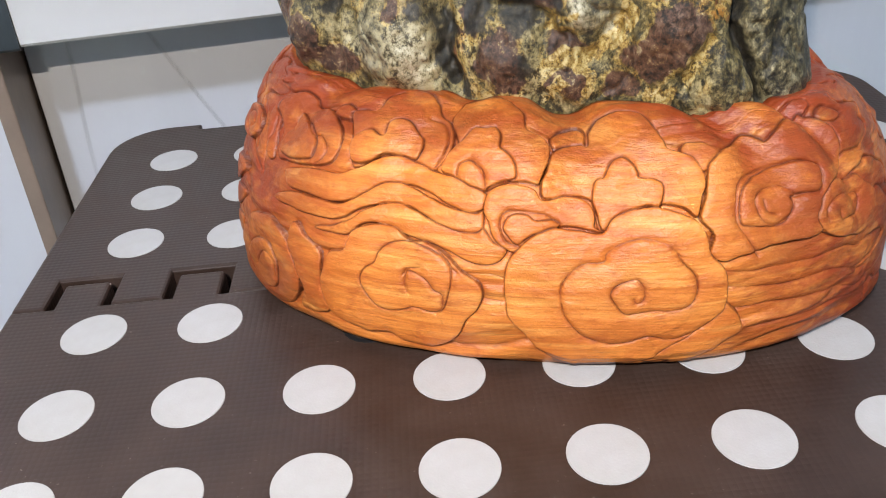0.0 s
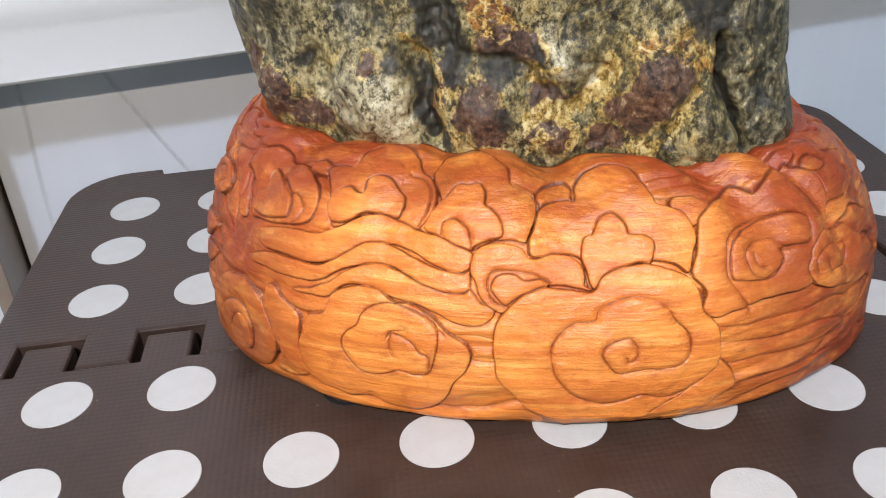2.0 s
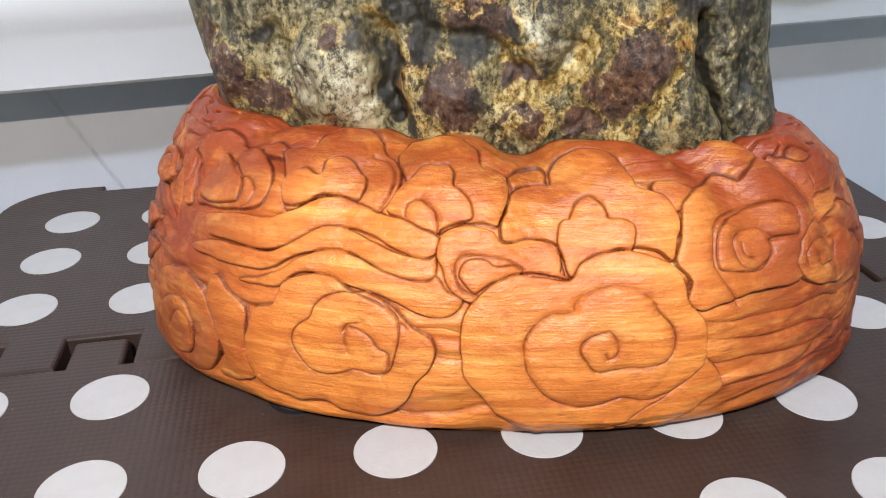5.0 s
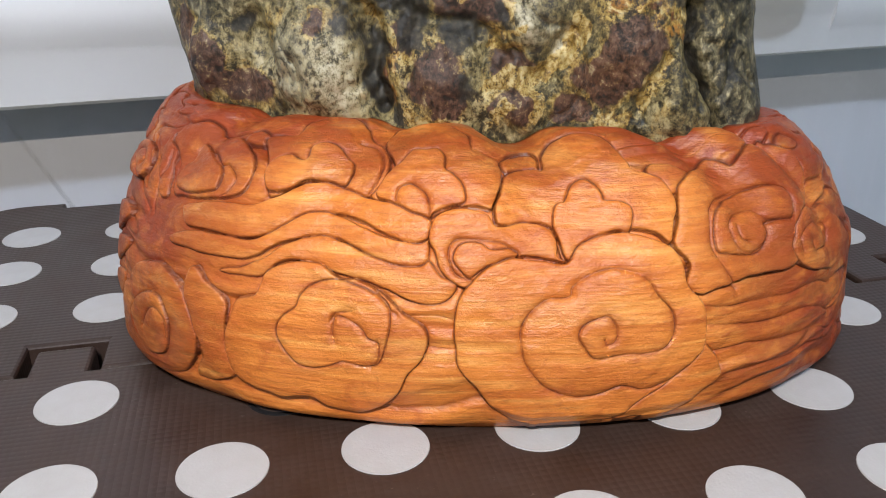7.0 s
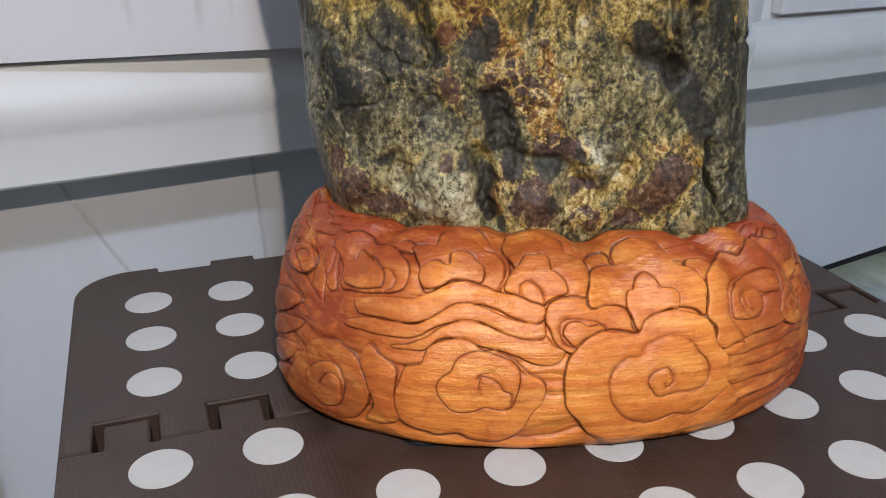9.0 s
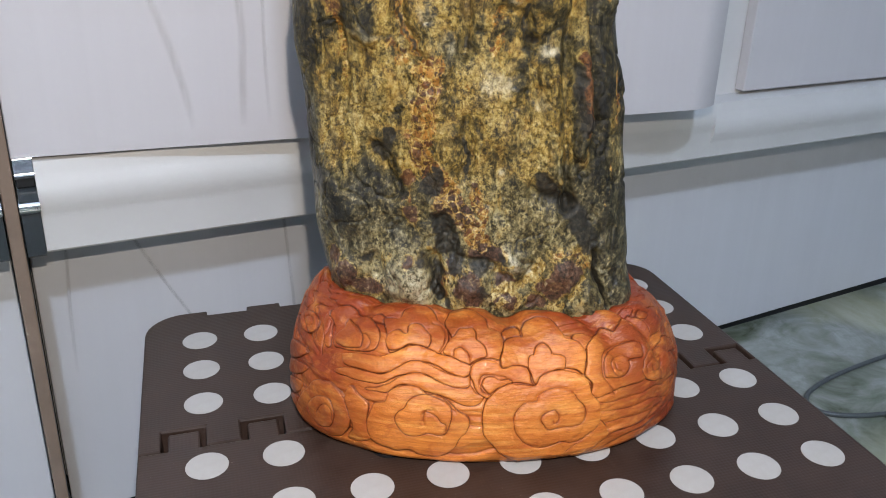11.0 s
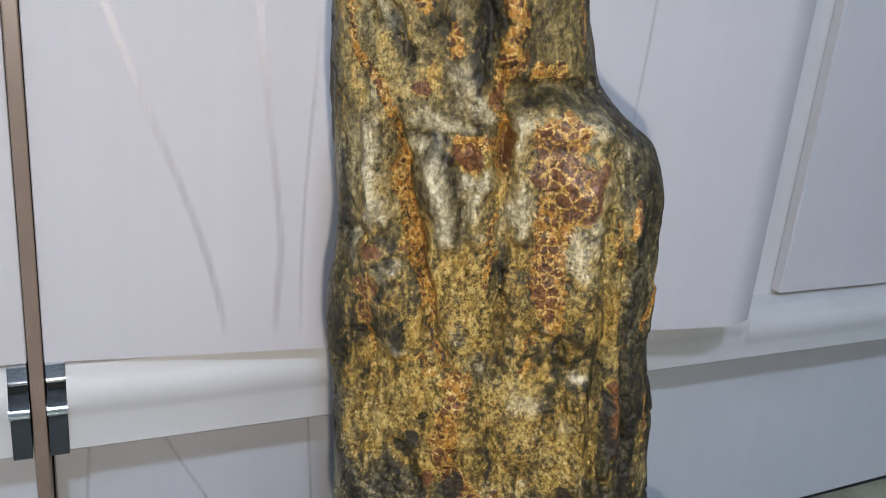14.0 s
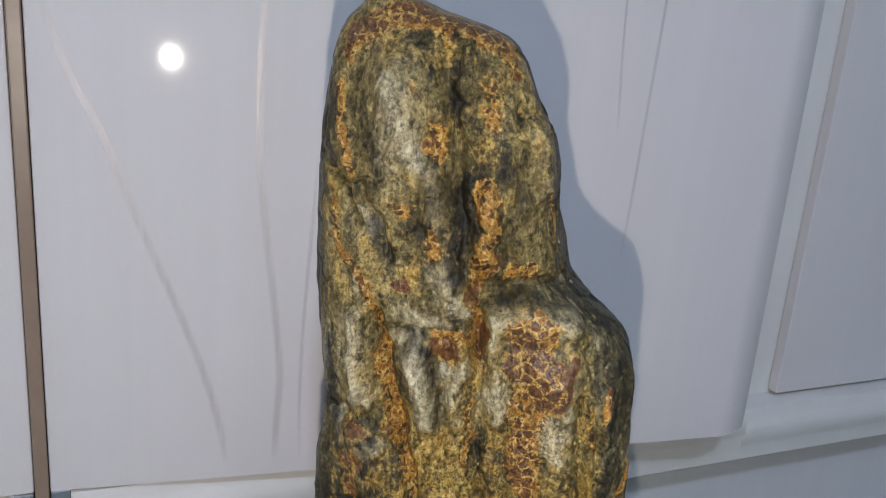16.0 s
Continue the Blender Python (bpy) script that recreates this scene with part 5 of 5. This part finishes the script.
# its curl
cut_form("stroke", 0, (-1.5, 26), (-5, 27.5), (-6.5, 30.5), (-6.5, 33), (-5, 34.5), (-1.5, 34.5), (1.5, 34.5), (4.5, 35), (7, 34))
# lower west flower
cut_form("raise", 1, (-72, 0.5), (-84, 0), (-94.5, 0), (-93.5, 6), (-85, 16), (-81, 21.5), (-74, 23), (-68.5, 21.5), (-64, 18.5), (-62, 15.5), (-59.5, 12.5), (-60, 7.5), (-64, 2))
# its core
cut_form("raise", 1.7, (-80, 5), (-82.5, 8), (-82, 11.5), (-77.5, 16), (-71, 16.5), (-68.5, 14), (-67.5, 10), (-70, 5), (-75, 3.5))
# its eye
cut_form("stroke", 0, (-77.5, 9), (-74, 13), (-71, 13.5), (-69, 11.5), (-69, 7.5))
# leaf
cut_form("raise", 0.9, (-62, 1), (-58.5, 6.5), (-60, 11), (-62, 15), (-63.5, 18.5), (-62, 23.5), (-57.5, 21.5), (-53.5, 19.5), (-52, 17.5), (-52.5, 12), (-52, 8), (-50.5, 5), (-56.5, 1))
# lower west scroll
cut_form("raise", 1.4, (-50.5, 5), (-52, 9), (-52, 13.5), (-50.5, 18), (-49.5, 20), (-45.5, 21.5), (-45, 23.5), (-44.5, 26), (-41, 28.5), (-37, 30), (-33, 30), (-30.5, 28.5), (-28.5, 27.5), (-24.5, 27), (-20, 24.5), (-16, 21.5), (-11.5, 18), (-10.5, 15), (-12, 11.5), (-14.5, 9), (-16, 6), (-18.5, 3.5), (-23, 1.5), (-27.5, 1), (-31, 2), (-34, 3.5), (-39.5, 3), (-45.5, 3.5))
# its core
cut_form("raise", 1.7, (-37, 11), (-39.5, 13.5), (-40.5, 16.5), (-39.5, 19), (-37, 21), (-36, 23.5), (-33.5, 26), (-29, 27), (-24, 26), (-19, 23), (-18, 20), (-18, 16), (-19.5, 11.5), (-21.5, 10.5), (-25.5, 11), (-27.5, 11), (-31.5, 10), (-34.5, 10))
# its eye
cut_form("stroke", 0, (-28.5, 15), (-29, 16.5), (-29, 18.5), (-28.5, 20), (-26, 19.5), (-23.5, 18), (-22, 16), (-20, 15), (-20, 12), (-21.5, 10.5))
# its eye
cut_form("stroke", 0, (-29.5, 19), (-28.5, 20.5), (-25.5, 21))
# its edge
cut_form("stroke", 0, (-24.5, 27), (-21, 25), (-18, 21.5), (-16.5, 20.5))
# tail
cut_form("raise", 0.9, (42, 13), (45, 11.5), (47, 8.5), (47, 6), (43.5, 3.5), (41, 1.5), (37, 0), (30, 0), (25.5, 0.5), (27, 5), (36, 7))
# great scroll
cut_form("raise", 1.7, (4.5, 0), (1.5, 1.5), (-2, 6), (-4.5, 10), (-5.5, 14.5), (-5.5, 18.5), (-4.5, 23), (-1.5, 26.5), (2, 30), (6, 32.5), (11.5, 33.5), (17.5, 33), (20.5, 36), (24.5, 37.5), (29.5, 37), (34.5, 35), (39, 32.5), (40.5, 28.5), (40.5, 24.5), (42.5, 22), (43.5, 19), (43.5, 15.5), (42.5, 11.5), (39, 8.5), (35, 6), (30.5, 4), (29, 3), (26, 0.5), (20.5, 0), (11.5, 0), (7.5, 0))
# its core
cut_form("swell", 2.1, (8, 11.5), (7, 15.5), (7.5, 19.5), (10, 23.5), (13.5, 26), (17, 26), (18.5, 28.5), (21.5, 30.5), (26, 30.5), (30.5, 28.5), (33, 26), (33.5, 23.5), (36, 20.5), (36.5, 16), (35, 12), (32.5, 8.5), (27.5, 6.5), (22, 6), (16, 6), (11, 8.5))
# its curl
cut_form("stroke", 0, (39, 8.5), (34.5, 6.5), (30.5, 6), (26, 7.5), (22, 6), (17, 6), (12, 8), (9, 11), (7.5, 13.5), (7, 18.5), (9, 22.5), (12.5, 25.5), (17, 26), (18, 28), (21.5, 30), (26, 30.5), (30.5, 28.5), (33, 26), (34, 23.5), (36.5, 20), (36.5, 16), (34.5, 13.5), (31, 13), (27.5, 13.5), (24.5, 13.5), (21, 13.5), (19, 16), (18, 18.5), (19.5, 20.5), (23, 21.5), (24.5, 21), (25.5, 18.5), (25, 16.5), (23.5, 16), (23, 17))


def smooth(pts, closed, steps=5):
    """A soft line through the points; a point given twice is a cusp."""
    p = np.array(pts, float)
    p = np.concatenate([p[-1:], p, p[:2]]) if closed else np.concatenate([p[:1], p, p[-1:]])
    t = (np.arange(steps) / steps)[:, None]
    runs = []
    for a, b, c, d in zip(p[:-3], p[1:-2], p[2:-1], p[3:]):
        if np.hypot(*(c - b)) > 1e-6:
            runs.append(0.5 * (2 * b + (c - a) * t + (2 * a - 5 * b + 4 * c - d) * t ** 2 + (3 * b - a - 3 * c + d) * t ** 3))
    return np.concatenate(runs + [p[-2:-1] if not closed else p[1:2]])


def away(x, y, line, closed):
    """Millimetres from the line; less than 0 within a closed one."""
    best, odd = np.full(x.shape, 1e9), np.zeros(x.shape, bool)
    for (a, b), (c, d) in zip(line[:-1], line[1:]):
        t = np.clip(((x - a) * (c - a) + (y - b) * (d - b)) / ((c - a) ** 2 + (d - b) ** 2 + 1e-9), 0, 1)
        best = np.minimum(best, (x - a - t * (c - a)) ** 2 + (y - b - t * (d - b)) ** 2)
        if closed and b != d:
            odd ^= ((b > y) != (d > y)) & (x < (c - a) * (y - b) / (d - b) + a)
    best = np.sqrt(best)
    return np.where(odd, -best, best)


def carve(s, h):
    """Relief in millimetres, the cut lines, the stain and painted groove shade beside them and the redder ends and top,
    over places s along and h up.
    """
    warp = 2.2 * fbm(s / 26, h / 11, 0 * s, 3, 31.0)
    tilt = h - 0.16 * (s - 35) * np.clip((s - 35) / 20, 0, 1)
    lines = fbm(s / 50, (tilt + warp) / 3.4, 0 * s, 2, 33.0)
    calm = 1 - 0.75 * np.clip((h - 56) / 8, 0, 1)
    relief = 0.75 * lines * calm + 0.6 * fbm(s / 16, h / 8, 0 * s, 2, 35.0)
    furrow = np.abs(value_noise(s / 60, (tilt + 1.5 * warp) / 5.5, 0 * s, 37.0))
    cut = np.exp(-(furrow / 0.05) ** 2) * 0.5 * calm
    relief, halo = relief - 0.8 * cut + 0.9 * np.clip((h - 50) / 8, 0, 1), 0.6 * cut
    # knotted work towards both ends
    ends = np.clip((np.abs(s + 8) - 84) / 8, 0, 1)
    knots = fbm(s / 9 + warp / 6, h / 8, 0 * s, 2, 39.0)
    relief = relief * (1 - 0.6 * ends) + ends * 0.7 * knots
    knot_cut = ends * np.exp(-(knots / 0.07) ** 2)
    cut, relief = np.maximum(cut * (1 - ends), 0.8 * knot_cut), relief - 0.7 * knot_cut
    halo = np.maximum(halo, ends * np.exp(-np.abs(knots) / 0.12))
    red = np.clip(1.15 * np.clip((np.abs(s + 2) - 44) / 32, 0, 1) + 0.75 * np.clip((h - 46) / 12, 0, 1), 0, 1)
    for i, (kind, level, pts) in enumerate(CARVING):
        line = smooth(pts, kind != "stroke")
        lo, hi = line.min(0) - 6, line.max(0) + 6
        cols = np.nonzero((s[0] > lo[0]) & (s[0] < hi[0]))[0]
        rows = np.nonzero((h[:, 0] > lo[1]) & (h[:, 0] < hi[1]))[0]
        box_at = np.ix_(rows, cols)
        x, y = s[box_at], h[box_at]
        wob = 0.25 * fbm(x / 5, y / 5, 0 * x, 2, 50.0 + i)
        e = away(x, y, line, kind != "stroke") + (wob if kind != "stroke" else 0)
        old, was, stain_shade = relief[box_at], cut[box_at], halo[box_at]
        if kind == "swell":
            relief[box_at] = old + np.where(e < 0, (level - 1.7) * (1 - np.exp(e / 1.2)), 0)
            continue
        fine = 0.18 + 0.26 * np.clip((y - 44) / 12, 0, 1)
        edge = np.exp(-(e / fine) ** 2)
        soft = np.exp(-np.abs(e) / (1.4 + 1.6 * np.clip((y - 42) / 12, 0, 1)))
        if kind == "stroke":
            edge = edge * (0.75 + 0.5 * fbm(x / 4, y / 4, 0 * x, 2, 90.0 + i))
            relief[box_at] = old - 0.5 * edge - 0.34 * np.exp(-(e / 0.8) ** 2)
            cut[box_at], halo[box_at] = np.maximum(was, 0.75 * edge), np.maximum(stain_shade, 0.8 * soft)
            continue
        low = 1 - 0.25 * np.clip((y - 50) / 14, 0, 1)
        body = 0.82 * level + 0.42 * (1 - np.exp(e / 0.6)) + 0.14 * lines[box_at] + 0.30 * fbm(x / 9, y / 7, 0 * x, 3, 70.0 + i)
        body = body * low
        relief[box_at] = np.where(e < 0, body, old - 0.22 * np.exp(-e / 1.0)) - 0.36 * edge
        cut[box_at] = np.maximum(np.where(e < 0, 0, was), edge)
        halo[box_at] = np.maximum(np.where(e < 0, 0, stain_shade), np.where(e < 0, 0.2, 0.65) * soft)
        red[box_at] = np.where(e < 0, red[box_at] * 0.9, red[box_at])
    # marks of the gouge, mostly along the grain
    chisel = fbm(s / 3.2, h / 1.3, 0 * s, 3, 131.0)
    relief = relief + 0.05 * chisel
    worn = np.clip(fbm(s / 14, h / 9, 0 * s, 3, 141.0) + 0.25, 0, 1) * np.clip((h - 40) / 14, 0, 1)
    halo = np.maximum(halo, 0.8 * worn)
    return relief, cut, halo, red


def build_base():
    front = np.linspace(-math.pi - 0.25, 0.35, 1800, endpoint=False)
    back = np.linspace(0.35, math.pi - 0.25, 260, endpoint=False)
    th = np.concatenate([front, back])
    c, s_ = np.cos(th), np.sin(th)
    r = (np.abs(c / BASE_A) ** BASE_E + np.abs(s_ / BASE_B) ** BASE_E) ** (-1 / BASE_E)
    ox, oy = r * c, r * s_
    step = np.hypot(np.diff(ox, append=ox[:1]), np.diff(oy, append=oy[:1]))
    s = np.cumsum(step) - step
    s = (s - s[np.argmin(np.abs(th + math.pi / 2))]) * 1000
    wx, wy = turn(ox, oy, BASE_AT, BASE_TURN)
    # the stone's section, met along the same directions
    al = np.arctan2(wy - STONE_AT[1], wx - STONE_AT[0]) - STONE_TURN
    al = (al + math.pi) % (2 * math.pi) - math.pi
    t = np.linspace(-math.pi, math.pi, 2001)
    qx, qy = stone_plan(t, np.array(0.054), 0.0012)
    ang = np.arctan2(qy, qx)
    o = np.argsort(ang)
    ra = np.interp(al, ang[o], np.hypot(qx, qy)[o], period=2 * math.pi)
    ix, iy = turn(ra * np.cos(al), ra * np.sin(al), STONE_AT, STONE_TURN)

    def hump(at, wide):
        return np.exp(-(((th - at + math.pi) % (2 * math.pi) - math.pi) / wide) ** 2)

    # the rim, scalloped along the front, dipping to a point at the narrow end
    face = (ra * np.cos(al) + np.sign(np.cos(al)) * np.clip(ra * np.sin(al) + 0.028, 0, 1)) * 1000
    fore = np.clip(-np.sin(al) * 6 + 1.0, 0, 1)
    rim = 0.0545 - 0.0000244 * face * fore + 0.003 * hump(math.pi / 2, 1.0)
    for at, deep, wide in ((-39, 2.3, 5.5), (-8.5, 2.0, 4.5), (13.5, 4.2, 6.5), (43.5, 3.6, 6.0), (64, 2.8, 3.8)):
        rim = rim - 0.001 * deep * np.exp(-(np.abs(face - at) / wide) ** 2.6) * fore
    rim = rim - 0.006 * hump(0.14, 0.15) + 0.005 * hump(0.62, 0.30)
    # the lower edge, lifted a little and uneven
    sole = 0.0030 + 0.0016 * np.exp(-((s + 60) / 9) ** 2) + 0.0018 * np.exp(-(s / 5) ** 2) - 0.0008 * np.exp(-((s - 17) / 8) ** 2) + 0.0014 * np.exp(-((s - 72) / 14) ** 2)
    sole = sole + 0.0005 * fbm(s / 9, 0 * s, 0 * s, 2, 61.0)
    w = np.linspace(0.0, 1.0, 350)[:, None]
    g = (1 - np.cos(math.pi / 2 * w)) ** 1.05 - 0.05 * np.sin(math.pi * np.clip(w / 0.6, 0, 1))
    full = 0.5 * np.exp(-(((th + math.pi / 2) / 0.95) ** 4))  # a fuller shoulder along the front
    g = g * (1 - full) + full * (1 - np.clip(np.cos(math.pi / 2 * w), 0, 1) ** 0.62 - 0.03 * np.sin(math.pi * np.clip(w / 0.6, 0, 1)))
    gx, gy, gz = wx + (ix - wx) * g, wy + (iy - wy) * g, sole + (rim - sole) * np.sin(math.pi / 2 * w) ** 0.95
    grid = np.stack([gx, gy, gz], -1)
    du = np.roll(grid, -1, 1) - np.roll(grid, 1, 1)
    dw = np.gradient(grid, axis=0)
    nrm = np.cross(du, dw)
    nrm = nrm / (np.linalg.norm(nrm, axis=-1, keepdims=True) + 1e-12)
    S, H = np.broadcast_to(s, gx.shape), np.broadcast_to(w * 72.5, gx.shape)
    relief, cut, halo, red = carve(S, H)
    hold = np.clip((1 - w) / 0.04, 0, 1) * np.clip(w / 0.03, 0.25, 1)
    grid = grid + nrm * (relief * 0.00088 * hold)[..., None]
    grid[..., 2] = np.maximum(grid[..., 2], 0.0)
    # the underside, drawn in below the edge
    under = []
    for pull, drop in ((0.07, 0.0), (0.045, 0.0), (0.015, 0.5)):
        ring = grid[0].copy()
        ring[:, 0] += (BASE_AT[0] - ring[:, 0]) * pull
        ring[:, 1] += (BASE_AT[1] - ring[:, 1]) * pull
        ring[:, 2] *= drop
        under.append(ring)
    # the lip, turned down inside along the stone
    lip = grid[-1].copy()
    lip[:, 0] += (STONE_AT[0] - lip[:, 0]) * 0.03
    lip[:, 1] += (STONE_AT[1] - lip[:, 1]) * 0.03
    low = lip.copy()
    low[:, 2] = 0.012
    grid = np.concatenate([np.stack(under), grid, lip[None], low[None]])
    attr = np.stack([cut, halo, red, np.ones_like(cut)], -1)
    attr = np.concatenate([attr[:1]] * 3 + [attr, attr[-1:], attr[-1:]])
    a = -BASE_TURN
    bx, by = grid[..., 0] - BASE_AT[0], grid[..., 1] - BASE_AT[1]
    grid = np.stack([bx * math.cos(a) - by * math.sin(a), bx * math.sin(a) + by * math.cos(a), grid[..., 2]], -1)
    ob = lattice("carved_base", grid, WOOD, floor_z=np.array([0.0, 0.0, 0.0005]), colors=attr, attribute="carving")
    ob.matrix_world = pose(*BASE_AT, 0.0002, 0, 0, math.degrees(BASE_TURN))
    return tagged(ob, "orange rosewood base carved with scrolling clouds", "stone base")


build_base()


# ---- loose things on the floor ----
def tube(name, pts, radius, material):
    cu = bpy.data.curves.new(name, "CURVE")
    cu.dimensions, cu.bevel_depth, cu.bevel_resolution = "3D", radius, 4
    sp = cu.splines.new("NURBS")
    sp.points.add(len(pts) - 1)
    for p, (x, y, z) in zip(sp.points, pts):
        p.co = (x, y, z, 1)
    sp.use_endpoint_u, sp.order_u = True, 4
    cu.materials.append(material)
    return new(name, cu)


FZ = FLOOR_Z
cable = tube("cable", [(0.80, 0.33, FZ + 0.0022), (0.70, 0.315, FZ + 0.0022), (0.629, 0.303, FZ + 0.0022), (0.581, 0.293, FZ + 0.0022), (0.535, 0.280, FZ + 0.0022), (0.500, 0.262, FZ + 0.0022),
                       (0.498, 0.240, FZ + 0.0022), (0.520, 0.227, FZ + 0.0022), (0.560, 0.219, FZ + 0.0022), (0.66, 0.215, FZ + 0.0022), (0.82, 0.235, FZ + 0.0022)], 0.0022, CABLE)
tagged(cable, "thin grey cable looped loosely on the floor", "cable")
packet = thing("plastic_packet", pose(0.592, 0.172, FZ, 0, 0, -20), "pale green plastic packet lying on the floor", "packet")
part("body", box(-0.045, 0.045, -0.03, 0.03, 0, 0.026, 0.004), GREEN, packet)
part("seal", box(-0.052, -0.0445, -0.029, 0.029, 0.010, 0.0125, 0.0005), GREEN, packet)
